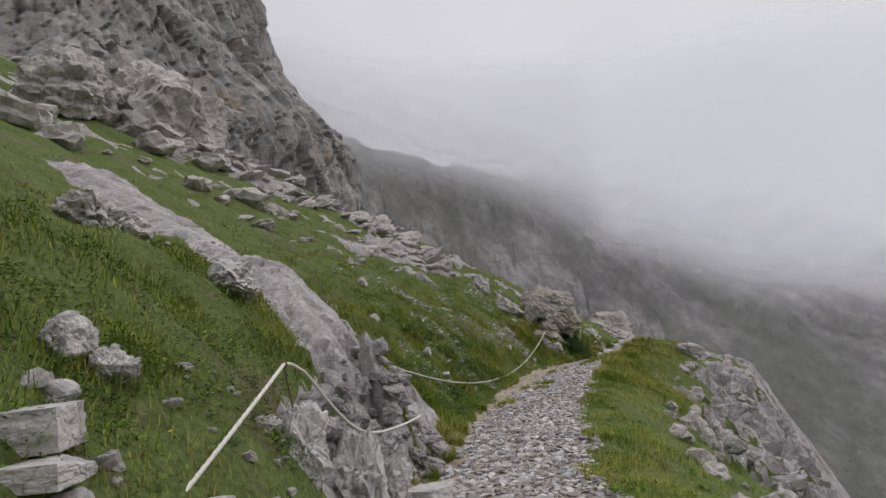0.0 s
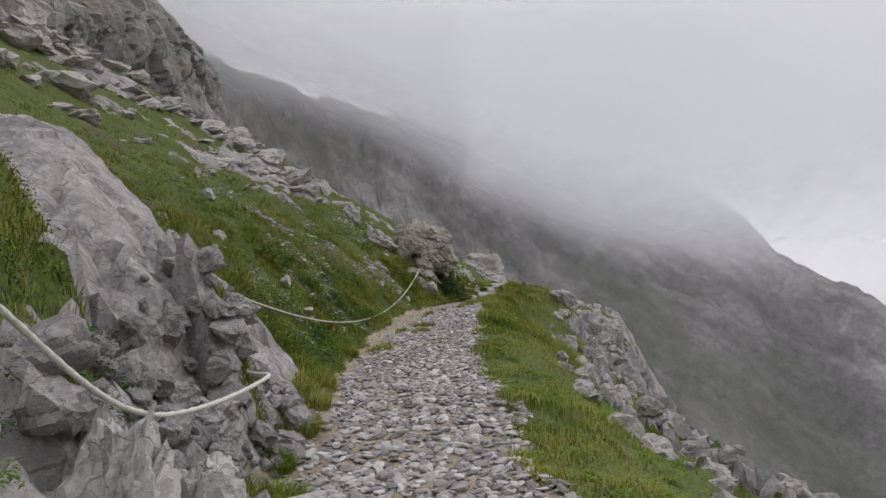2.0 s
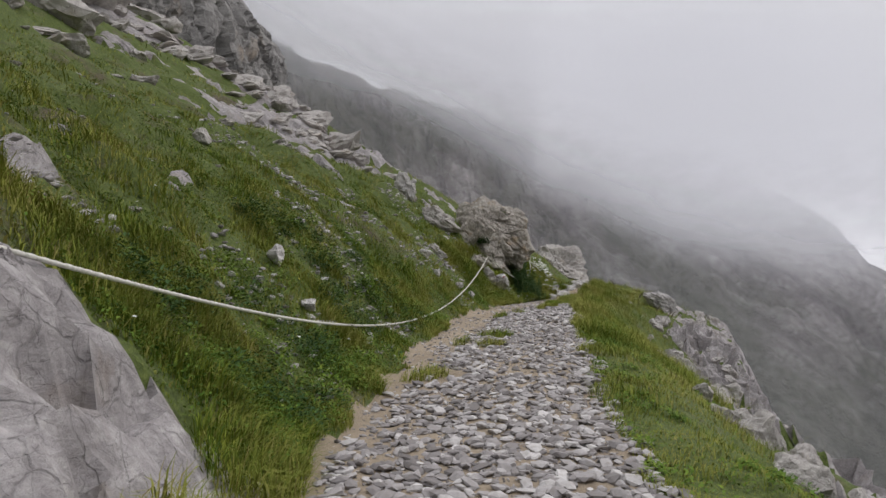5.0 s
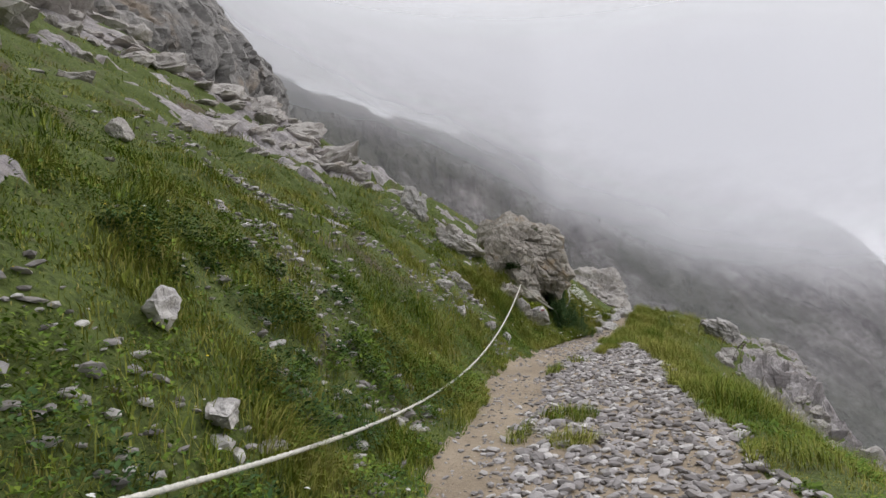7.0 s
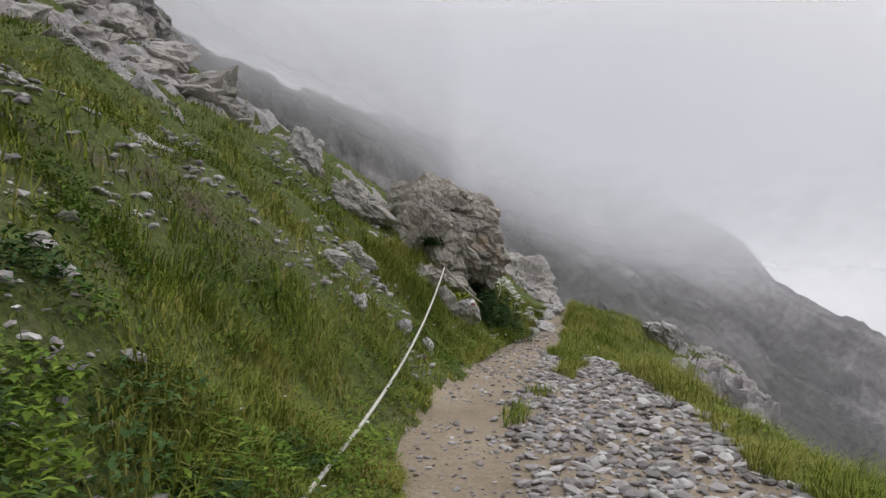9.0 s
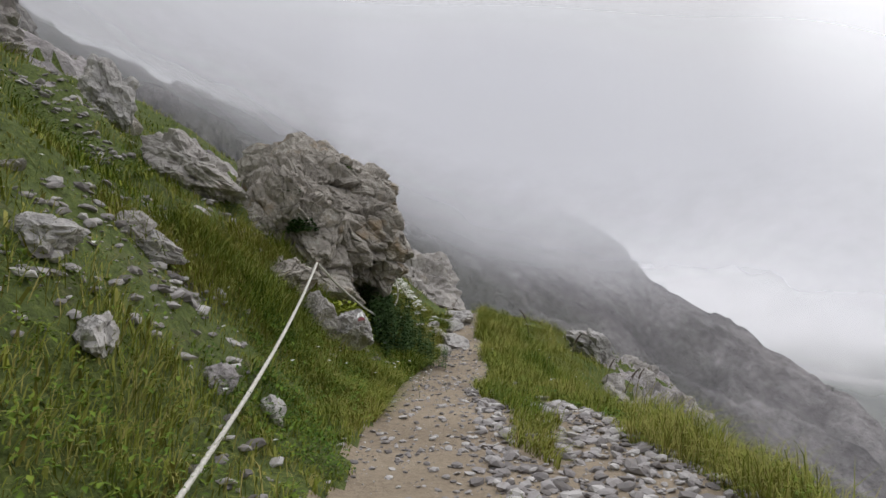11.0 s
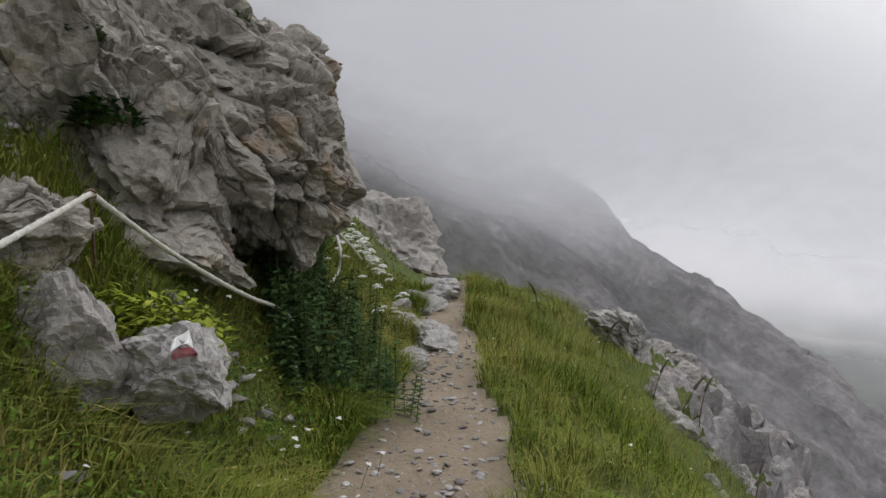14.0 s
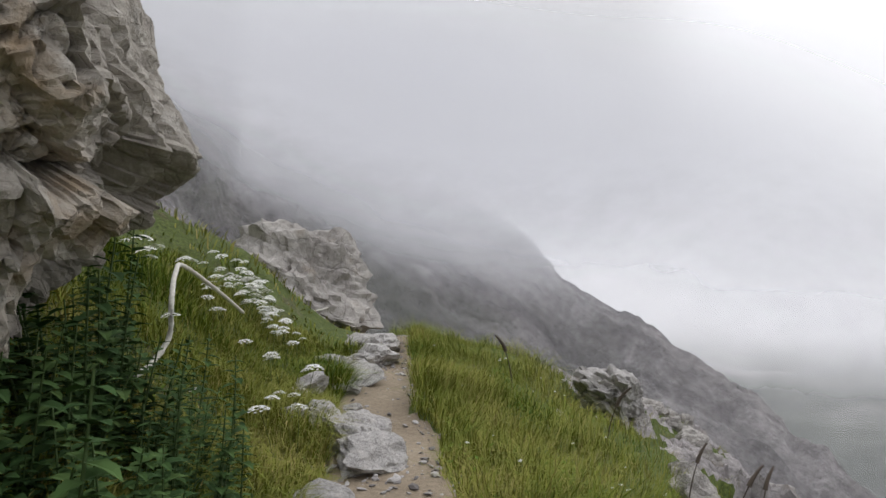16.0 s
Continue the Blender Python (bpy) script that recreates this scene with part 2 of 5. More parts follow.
def rock_mask(x, y):
    """Where the bedrock is bare, 0 to 1."""
    d = np.interp(y, PATH_Y, LEFT_X) - x
    e = x - np.interp(y, PATH_Y, RIGHT_X)
    n = fbm(x * 0.8, y * 0.8, 0, 4, 41)
    a, s = rib(x, y)
    m = step(-1.25, -1.0, a + 0.12 * n) * (1 - step(1.0, 1.25, a + 0.1 * n)) * (1 - step(0.9, 1.0, s))
    bank = step(4.4, 5.0, y) * (1 - step(10.2, 11.8, y)) * step(0.02, 0.12, d) * (1 - step(0.75, 1.0, d + 0.25 * n)) * step(-0.35, 0.0, n + 0.35 * step(5, 7, y))
    foot = step(6.8, 7.4, y) * (1 - step(10.4, 11.6, y + 0.4 * n)) * step(0, 0.1, d) * (1 - step(1.1, 1.4, d + 0.3 * n))
    crag = step(0.0, 0.25, e / edge_d(y) - 0.74 + 0.1 * step(24, 28, y) + 0.3 * n + 0.3 * fbm(x * 2.1, y * 2.1, 0, 3, 43))
    slope = step(0.95, 1.1, n - 0.35 * np.abs(d - 3) / 3) * (d > 0.6)
    bench = step(0.1, 0.35, n - 0.25 + 0.9 * np.exp(-((d - 8.5) / 2.5) ** 2) * step(24, 28, y) - 0.6 * (1 - step(24, 27, y)))
    bench = bench * (d > 4)
    ledge = step(0.5, 0.75, np.exp(-(((y - ledge_y(x)) / 1.8) ** 2)) * (x < -0.5) * (x > -22) + 0.45 * n)
    bench = np.maximum(bench, ledge * (d > 4))
    return np.clip(np.maximum.reduce([m, bank, foot, crag, slope, bench]), 0, 1)


def ground_z(x, y):
    return land(x, y) + relief(x, y)


# ---------------------------------------------------------------- materials
class Nodes:
    """A node material built in few words."""

    def __init__(self, name, rough=0.8, metal=0.0):
        self.mat = bpy.data.materials.new(name)
        self.mat.use_nodes = True
        self.t = self.mat.node_tree
        self.bsdf = self.t.nodes["Principled BSDF"]
        self.bsdf.inputs["Roughness"].default_value = rough
        self.bsdf.inputs["Metallic"].default_value = metal
        self.bsdf.inputs["Specular IOR Level"].default_value = 0.3
        self.co = self.t.nodes.new("ShaderNodeTexCoord").outputs["Object"]

    def add(self, kind, **inputs):
        node = self.t.nodes.new(kind)
        for key, value in inputs.items():
            self.put(node.inputs[key], value)
        return node

    def put(self, socket, value):
        if isinstance(value, bpy.types.NodeSocket):
            self.t.links.new(value, socket)
        else:
            socket.default_value = value

    def noise(self, scale, detail=5.0, rough=0.6, warp=None, stretch=None):
        co = self.co
        if stretch:
            m = self.add("ShaderNodeMapping", Vector=co)
            m.inputs["Scale"].default_value = stretch
            m.inputs["Rotation"].default_value = (0.3, 0.4, 0.5)
            co = m.outputs[0]
        return self.add("ShaderNodeTexNoise", Vector=co, Scale=scale, Detail=detail, Roughness=rough).outputs["Fac"]

    def ramp(self, fac, *stops):
        node = self.add("ShaderNodeValToRGB", Fac=fac)
        el = node.color_ramp.elements
        while len(el) < len(stops):
            el.new(0.5)
        for e, (pos, col) in zip(el, stops):
            e.position = pos
            e.color = (*col, 1) if len(col) == 3 else col
        return node.outputs["Color"]

    def grey(self, fac, lo, hi, a=0.0, b=1.0):
        node = self.add("ShaderNodeMapRange", Value=fac)
        for k, v in ((1, lo), (2, hi), (3, a), (4, b)):
            node.inputs[k].default_value = v
        return node.outputs[0]

    def mix(self, fac, a, b, blend="MIX"):
        node = self.t.nodes.new("ShaderNodeMix")
        node.data_type, node.blend_type = "RGBA", blend
        self.put(node.inputs["Factor"], fac)
        for key, value in (("A", a), ("B", b)):
            sock = [s for s in node.inputs if s.name == key and s.type == "RGBA"][0]
            self.put(sock, (*value, 1) if isinstance(value, tuple) and len(value) == 3 else value)
        return [s for s in node.outputs if s.type == "RGBA"][0]

    def bump(self, height, strength=0.5, distance=0.03):
        node = self.add("ShaderNodeBump", Height=height, Strength=strength, Distance=distance)
        last = self.bsdf.inputs["Normal"]
        if last.is_linked:
            self.t.links.new(last.links[0].from_socket, node.inputs["Normal"])
        self.put(last, node.outputs[0])

    def colour(self, value):
        self.put(self.bsdf.inputs["Base Color"], value)
        return self.mat


def rock_material(name, dark, mid, light, scale=1.0, lichen=0.35, rust=0.0):
    m = Nodes(name, 0.88)
    big = m.noise(0.9 * scale, 6, 0.62)
    fine = m.noise(9 * scale, 8, 0.7)
    col = m.ramp(m.mix(0.45, big, fine), (0.32, dark), (0.5, mid), (0.68, light))
    strat = m.noise(3.2 * scale, 6, 0.65, stretch=(0.7, 1.0, 2.6))
    col = m.mix(m.grey(strat, 0.46, 0.66, 0.0, 0.4), col, tuple(c * 0.66 for c in mid))
    spots = m.noise(4.5 * scale, 7, 0.7)
    col = m.mix(m.grey(spots, 0.56, 0.66, 0.0, lichen), col, (0.5, 0.48, 0.45))
    if rust:
        stain = m.noise(1.7 * scale, 5, 0.6)
        col = m.mix(m.grey(stain, 0.56, 0.7, 0.0, rust), col, (0.30, 0.20, 0.10))
    warp = m.add("ShaderNodeTexNoise", Vector=m.co, Scale=1.8 * scale, Detail=4.0)
    bent = m.add("ShaderNodeVectorMath")
    bent.operation = "MULTIPLY_ADD"
    m.put(bent.inputs[0], warp.outputs["Color"])
    bent.inputs[1].default_value = (0.5 / scale, 0.5 / scale, 0.5 / scale)
    m.put(bent.inputs[2], m.co)
    for size, dark_by, high in ((2.4, 0.22, 0.10), (7.0, 0.12, 0.035)):
        edge = m.add("ShaderNodeTexVoronoi", Vector=bent.outputs[0], Scale=size * scale)
        edge.feature = "DISTANCE_TO_EDGE"
        block = m.add("ShaderNodeTexVoronoi", Vector=bent.outputs[0], Scale=size * scale)
        gap = m.grey(edge.outputs["Distance"], 0.0, 0.03, 0.0, 1.0)
        col = m.mix(m.grey(gap, 0.0, 1.0, dark_by, 0.0), col, (0.05, 0.045, 0.04))
        m.bump(block.outputs["Color"], 0.55, high / scale)
        m.bump(gap, 0.5, 0.3 * high / scale)
    m.bump(m.noise(3.0 * scale, 9, 0.7), 0.6, 0.12 / scale)
    m.bump(strat, 0.35, 0.08 / scale)
    m.bump(fine, 0.6, 0.025 / scale)
    return m.colour(col)


ROCK = rock_material("limestone", (0.22, 0.20, 0.188), (0.42, 0.392, 0.365), (0.64, 0.605, 0.57), rust=0.3)
PALE = rock_material("pale_limestone", (0.26, 0.245, 0.238), (0.48, 0.458, 0.44), (0.70, 0.68, 0.655), 1.6, 0.2, 0.2)
SLAB = rock_material("slab_limestone", (0.15, 0.135, 0.134), (0.335, 0.311, 0.307), (0.56, 0.53, 0.52), 1.5, 0.25, 0.2)
BOULDER = rock_material("boulder_limestone", (0.15, 0.133, 0.115), (0.385, 0.352, 0.308), (0.64, 0.60, 0.54), 1.1, 0.3, 0.75)
CLIFF = rock_material("cliff_rock", (0.115, 0.11, 0.107), (0.245, 0.234, 0.222), (0.41, 0.39, 0.36), 0.09, 0.2, 0.35)


def turf_material():
    m = Nodes("turf_soil", 0.95)
    big, mid, fine = m.noise(0.55, 5), m.noise(2.6, 6, 0.65), m.noise(22, 5, 0.7)
    green = m.ramp(fine, (0.3, (0.034, 0.048, 0.012)), (0.55, (0.086, 0.114, 0.025)), (0.75, (0.16, 0.18, 0.052)))
    earth = m.ramp(fine, (0.3, (0.05, 0.037, 0.024)), (0.6, (0.125, 0.098, 0.068)), (0.8, (0.24, 0.205, 0.16)))
    col = m.mix(m.grey(m.mix(0.5, big, mid), 0.53, 0.66), green, earth)
    m.bump(mid, 0.6, 0.10)
    m.bump(fine, 0.8, 0.03)
    return m.colour(col)


def dirt_material():
    m = Nodes("trodden_earth", 0.95)
    big, fine = m.noise(1.2, 5), m.noise(30, 6, 0.7)
    col = m.ramp(m.mix(0.5, big, fine), (0.3, (0.18, 0.14, 0.098)), (0.55, (0.315, 0.256, 0.185)), (0.75, (0.43, 0.362, 0.275)))
    m.bump(m.noise(14, 7, 0.7), 0.8, 0.03)
    m.bump(fine, 0.6, 0.012)
    return m.colour(col)


TURF, DIRT = turf_material(), dirt_material()


# ---------------------------------------------------------------- mesh helpers
def mesh_of(name, verts, faces, material, smooth=True):
    me = bpy.data.meshes.new(name)
    verts = np.asarray(verts, float)
    if isinstance(faces, np.ndarray):
        n, k = faces.shape
        me.vertices.add(len(verts))
        me.vertices.foreach_set("co", verts.ravel())
        me.loops.add(n * k)
        me.loops.foreach_set("vertex_index", faces.ravel().astype(np.int32))
        me.polygons.add(n)
        me.polygons.foreach_set("loop_start", np.arange(0, n * k, k, dtype=np.int32))
        me.update(calc_edges=True)
        me.validate()
    else:
        me.from_pydata(verts.tolist(), [], faces)
    me.materials.append(material)
    me.polygons.foreach_set("use_smooth", np.full(len(me.polygons), smooth))
    me.update()
    return me


def part(name, data, parent, label="", m=None):
    ob = new(name, data)
    ob.parent = parent
    if m is not None:
        ob.matrix_local = m
    return tagged(ob, label)


def grid_faces(rows, cols):
    i = np.arange(rows * cols).reshape(rows, cols)
    return np.stack([i[:-1, :-1], i[:-1, 1:], i[1:, 1:], i[1:, :-1]], -1).reshape(-1, 4)


def pick(verts, faces, keep):
    """The part of a sheet whose faces are kept, with its own vertices."""
    f = faces[keep]
    used, inv = np.unique(f, return_inverse=True)
    return verts[used], inv.reshape(f.shape)


# ---------------------------------------------------------------- ground, path and bedrock: one sheet
def spacing(limits):
    out = [limits[0][0]]
    for a, b, s in limits:
        n = max(1, round((b - a) / s))
        out += [a + (b - a) * (k + 1) / n for k in range(n)]
    return np.array(out)


U = spacing([(-60, -30, 1.5), (-30, -14, 0.5), (-14, -6, 0.16), (-6, 8, 0.075), (8, 12, 0.2), (12, 40, 1.2)])
V = spacing([(-14, -3, 0.5), (-3, 37, 0.085), (37, 50, 0.3), (50, 80, 1.5)])
gv, gu = np.meshgrid(V, U, indexing="ij")
gx = gu + np.interp(gv, PATH_Y, (np.array(LEFT_X) + np.array(RIGHT_X)) / 2)
gz = ground_z(gx, gv)
over_brow = (gx - np.interp(gv, PATH_Y, RIGHT_X)) / edge_d(gv)
face = step(0.55, 1.0, over_brow) * (1 - step(30, 33, gv))
gx = gx + face * (0.75 * facets(gv * 0.9 + 0.3 * gz, gz * 0.8, 0, 46)[0] + 0.3 * facets(gv * 2.6, gz * 1.9 + 0.4 * gv, 0, 47)[0])
sheet = np.stack([gx, gv, gz], -1).reshape(-1, 3)
quads = grid_faces(len(V), len(U))
cx, cy = sheet[quads, 0].mean(1), sheet[quads, 1].mean(1)
is_path = path_mask(cx, cy) > 0.5
is_rock = (rock_mask(cx, cy) > 0.5) & ~is_path
for name, keep, material, label in (
    ("ground", ~is_path & ~is_rock, TURF, "steep mountain slope of turf and stony soil"),
    ("path", is_path, DIRT, "narrow mountain path of trodden earth and gravel"),
    ("bedrock", is_rock, SLAB, "bare grey limestone breaking through the turf"),
):
    tagged(new(name, mesh_of(name, *pick(sheet, quads, keep), material, name != "bedrock")), label, name, kind="structure")


# ---------------------------------------------------------------- cliff, far mountainside, valley
def cliff_mass():
    """A rock tower whose walls lean back, broken into blocks and ledges."""
    a = np.linspace(radians(-130), radians(50), 270)
    z = np.linspace(-12, 105, 170)
    zz, aa = np.meshgrid(z, a, indexing="ij")
    r = np.interp(zz, [-12, 33, 40, 46, 54, 66, 72, 105], [68, 66, 65.5, 62, 55.5, 50, 48.5, 41])
    s = aa * 60
    warp = 2.5 * fbm(s * 0.06, zz * 0.06, 0, 3, 50)
    big, gap = facets(s * 0.13 + warp * 0.2, zz * 0.05 + 0.03 * s, 0, 51)
    small, gap2 = facets(s * 0.42, zz * 0.17 + 0.08 * s + warp * 0.2, 0, 52)
    r = r + 2.6 * big + 1.1 * small - 0.8 * (1 - step(0, 0.12, gap)) - 0.7 * (1 - step(0, 0.15, gap2))
    r = r + 0.7 * fbm(s * 0.2, zz * 0.12, 0, 5, 53, True)
    v = np.stack([-90 + r * np.cos(aa), 150 + r * np.sin(aa), zz], -1).reshape(-1, 3)
    return mesh_of("cliff", v, grid_faces(170, 270), CLIFF, False)


tagged(new("cliff", cliff_mass()), "dark grey limestone cliff rising above the slope", "cliff", kind="structure")


FALL = ((0.26, -0.88, -0.40), (0.96, 0.28, 0.0), (0.11, -0.385, 0.916))     # down the far slope, across it, out of it


def scree_material(name, dark, mid, light, green):
    """Loose rock in long runnels down the slope, with thin green between."""
    m = Nodes(name, 0.95)
    axes = []
    for way, scale in zip(FALL, (0.012, 0.09, 0.09)):
        dot = m.add("ShaderNodeVectorMath")
        dot.operation = "DOT_PRODUCT"
        m.put(dot.inputs[0], m.co)
        dot.inputs[1].default_value = tuple(c * scale for c in way)
        axes.append(dot.outputs["Value"])
    run = m.add("ShaderNodeCombineXYZ", X=axes[0], Y=axes[1], Z=axes[2]).outputs[0]
    big, half, fine = m.noise(0.02, 6, 0.6), m.noise(0.10, 7, 0.7), m.noise(0.7, 6, 0.75)
    streak = m.add("ShaderNodeTexNoise", Vector=run, Scale=1.6, Detail=7.0, Roughness=0.62).outputs["Fac"]
    broad = m.add("ShaderNodeTexNoise", Vector=run, Scale=0.5, Detail=5.0, Roughness=0.6).outputs["Fac"]
    col = m.ramp(m.mix(0.3, m.mix(0.3, streak, half), fine), (0.38, dark), (0.5, mid), (0.62, light))
    col = m.mix(m.grey(m.mix(0.4, broad, big), 0.47, 0.57, 0.0, green), col, (0.062, 0.07, 0.042))
    m.bump(half, 0.8, 3.0)
    m.bump(streak, 0.6, 2.0)
    return m.colour(col)


CRAG = scree_material("crag_wall", (0.05, 0.044, 0.041), (0.155, 0.14, 0.131), (0.33, 0.305, 0.29), 0.6)
SCREE = scree_material("scree", (0.07, 0.063, 0.061), (0.19, 0.174, 0.168), (0.38, 0.355, 0.345), 0.65)


def smoothed(table, width):
    w = np.hanning(width)
    return np.convolve(np.pad(table, width // 2, mode="edge"), w / w.sum(), mode="valid")


COMPASS = np.arange(-60, 120, 0.5)
RIDGE_R = smoothed(np.interp(COMPASS, [-24, 0, 14, 30, 47, 56, 70], [240, 245, 245, 205, 142, 132, 126]), 61)
RIDGE_EL = smoothed(np.interp(COMPASS, [-24, -9.5, -3, 8, 20, 27, 33, 39, 42, 47.5, 51, 58, 70], [25, 16.8, 14.4, 11.6, 8.7, 6, 2.6, -3, -4.4, -7.4, -10.5, -15.5, -24]), 9)


def flank_shape(deg):
    """Distance and height of the ridge over the compass, and how steep the side below it is."""
    R = np.interp(deg, COMPASS, RIDGE_R)
    return R, R * np.tan(np.radians(np.interp(deg, COMPASS, RIDGE_EL))), 0.86 - 0.0022 * np.clip(deg, -24, 70)


def mountain_flank():
    """The far side of the combe: crags and a scree slope that falls to the right, below a ridge."""
    az = np.radians(np.linspace(-24, 70, 380))
    t = np.linspace(0, 1, 200)
    tt, aa = np.meshgrid(t, az, indexing="ij")
    deg = np.degrees(aa)
    R, top, slope = flank_shape(deg)
    top = top + 1.4 * fbm(deg * 0.5, 0 * deg, 0, 4, 63)
    r = R * (1 - 0.74 * tt)
    z = top - R * 0.74 * tt * slope
    down = tt * 9 + 0.03 * deg
    gully = 4.0 * fbm(down * 1.3, deg * 0.05, 0, 4, 61, True) + 1.2 * fbm(down * 5, deg * 0.2, 0, 4, 62)
    crag, gap = cells(deg * 0.35 + 0.5 * fbm(deg * 0.3, tt * 6, 0, 3, 66), tt * 11, 0, 64)
    chunk, gap2 = cells(deg * 1.1, tt * 30, 0, 65)
    wall = 1 - step(4, 26, deg + 9 * fbm(deg * 0.22, tt * 7, 0, 4, 67))
    z = z + gully * step(0, 0.1, tt) + (6 * (crag - 0.5) + 3.5 * (chunk - 0.5) - 3 * (1 - step(0, 0.12, gap))) * wall * step(0, 0.05, tt)
    v = np.stack([2 + r * np.sin(aa), 15 + r * np.cos(aa), z], -1).reshape(-1, 3)
    f = grid_faces(200, 380)
    return v, f, wall.reshape(-1)[f].mean(1) > 0.5


fv, ff, fw = mountain_flank()
tagged(new("mountain_crags", mesh_of("mountain_crags", *pick(fv, ff, fw), CRAG, False)), "dark crags of the mountainside under the cloud", "mountain", kind="structure")
tagged(new("scree_slope", mesh_of("scree_slope", *pick(fv, ff, ~fw), SCREE)), "grey scree slope of the mountainside fading into mist", "mountain", kind="structure")


def valley_material():
    m = Nodes("hazed_meadow", 0.95)
    big, mid = m.noise(0.004, 6, 0.6), m.noise(0.03, 6, 0.7)
    # Paler than meadow: part of the valley's haze is put into the colour.
    col = m.ramp(big, (0.4, (0.06, 0.068, 0.056)), (0.55, (0.10, 0.108, 0.092)), (0.68, (0.21, 0.208, 0.198)))
    col = m.mix(m.grey(mid, 0.5, 0.7, 0.0, 0.6), col, (0.05, 0.06, 0.042))
    return m.colour(col)


def valley_z(x, y):
    r = np.hypot(x, y - 20)
    return -197 + 26 * fbm(x * 0.006, y * 0.006, 0, 4, 71) * step(200, 600, r)


def valley_floor():
    r = np.concatenate([np.linspace(40, 1000, 60), np.linspace(1020, 1600, 40), np.geomspace(1650, 4900, 20)])
    a = np.linspace(0, 2 * math.pi, 241)
    rr, aa = np.meshgrid(r, a, indexing="ij")
    x, y = rr * np.sin(aa), 20 + rr * np.cos(aa)
    return mesh_of("valley_floor", np.stack([x, y, valley_z(x, y)], -1).reshape(-1, 3), grid_faces(len(r), len(a)), valley_material())


tagged(new("valley_floor", valley_floor()), "green valley floor far below in haze", "valley", kind="structure")


# ---------------------------------------------------------------- mist banks
def mist_material(name, z_lo, z_hi, low, high, turn, soften, ragged, fade, white_by):
    """Thin white cloud: dense above its base, thin below, with soft rags; it thins out again at its top. A lower
    white_by greys it, as shade would.
    """
    m = Nodes(name)
    t = m.t
    sep = m.add("ShaderNodeSeparateXYZ", Vector=m.co)
    base = m.grey(sep.outputs["X"], -60.0, turn, z_hi, z_lo)
    base.node.interpolation_type = "SMOOTHERSTEP"
    rags = m.noise(0.02, 5, 0.55)
    lift = m.grey(rags, 0.25, 0.75, -ragged, ragged)
    h = m.add("ShaderNodeMath")
    h.operation = "SUBTRACT"
    m.put(h.inputs[0], sep.outputs["Z"])
    m.put(h.inputs[1], base)
    h2 = m.add("ShaderNodeMath")
    m.put(h2.inputs[0], h.outputs[0])
    m.put(h2.inputs[1], lift)
    soft = m.add("ShaderNodeMapRange", Value=h2.outputs[0])
    soft.interpolation_type = "SMOOTHSTEP"
    for k, v in ((1, -soften), (2, soften), (3, low), (4, high)):
        soft.inputs[k].default_value = v
    clear = m.add("ShaderNodeBsdfTransparent")
    tone = (0.71 * white_by, 0.713 * white_by, 0.737 * white_by, 1)
    upward, downward = (m.add("ShaderNodeCombineXYZ", Z=v).outputs[0] for v in (1.0, -1.0))
    white = m.add("ShaderNodeBsdfDiffuse", Color=tone, Normal=upward)
    glow = m.add("ShaderNodeBsdfTranslucent", Color=tone, Normal=downward)
    top = m.grey(sep.outputs["Z"], fade[0], fade[1], 1.0, 0.0)
    top.node.interpolation_type = "SMOOTHERSTEP"
    dense = m.add("ShaderNodeMath")
    dense.operation = "MULTIPLY"
    m.put(dense.inputs[0], soft.outputs[0])
    side = m.grey(sep.outputs["X"], 85.0, 195.0, 1.0, 0.08 if fade[0] > 0 else 1.0)
    side.node.interpolation_type = "SMOOTHERSTEP"
    both_ways = m.add("ShaderNodeMath")
    both_ways.operation = "MULTIPLY"
    m.put(both_ways.inputs[0], top)
    m.put(both_ways.inputs[1], side)
    m.put(dense.inputs[1], both_ways.outputs[0])
    both = m.add("ShaderNodeAddShader")
    t.links.new(white.outputs[0], both.inputs[0])
    t.links.new(glow.outputs[0], both.inputs[1])
    last = m.add("ShaderNodeMixShader", Fac=dense.outputs[0])
    t.links.new(clear.outputs[0], last.inputs[1])
    t.links.new(both.outputs[0], last.inputs[2])
    t.links.new(last.outputs[0], t.nodes["Material Output"].inputs["Surface"])
    return m.mat


def mist_bank(radius, bottom, top, material):
    a = np.radians(np.linspace(-75, 135, 190))
    z = np.linspace(bottom, top, 12)
    zz, aa = np.meshgrid(z, a, indexing="ij")
    v = np.stack([radius * np.sin(aa), radius * np.cos(aa), zz], -1).reshape(-1, 3)
    ob = new("mist_bank", mesh_of("mist_bank", v, grid_faces(12, 190), material))
    ob.location = (2, 15, 0)
    ob.visible_shadow = False
    return tagged(ob, "thin white bank of drifting mist and cloud", "mist", kind="stuff")


def mist_drape(height, material):
    """Cloud that lies against the mountainside and rises above its ridge."""
    az = np.radians(np.linspace(-34, 88, 120))
    t = np.linspace(1.0, -2.3, 66)
    tt, aa = np.meshgrid(t, az, indexing="ij")
    R, top, slope = flank_shape(np.degrees(aa))
    top = R * np.tan(np.radians(np.interp(np.degrees(aa), COMPASS, smoothed(RIDGE_EL, 41))))
    r = R - height * 0.7 - R * 0.74 * tt
    z = top + height - R * 0.74 * tt * slope
    v = np.stack([r * np.sin(aa), r * np.cos(aa), z], -1).reshape(-1, 3)
    ob = new("mist_bank", mesh_of("mist_bank", v, grid_faces(len(t), 120), material))
    ob.location = (2, 15, 0)
    ob.visible_shadow = False
    return tagged(ob, "thin white bank of drifting mist and cloud", "mist", kind="stuff")


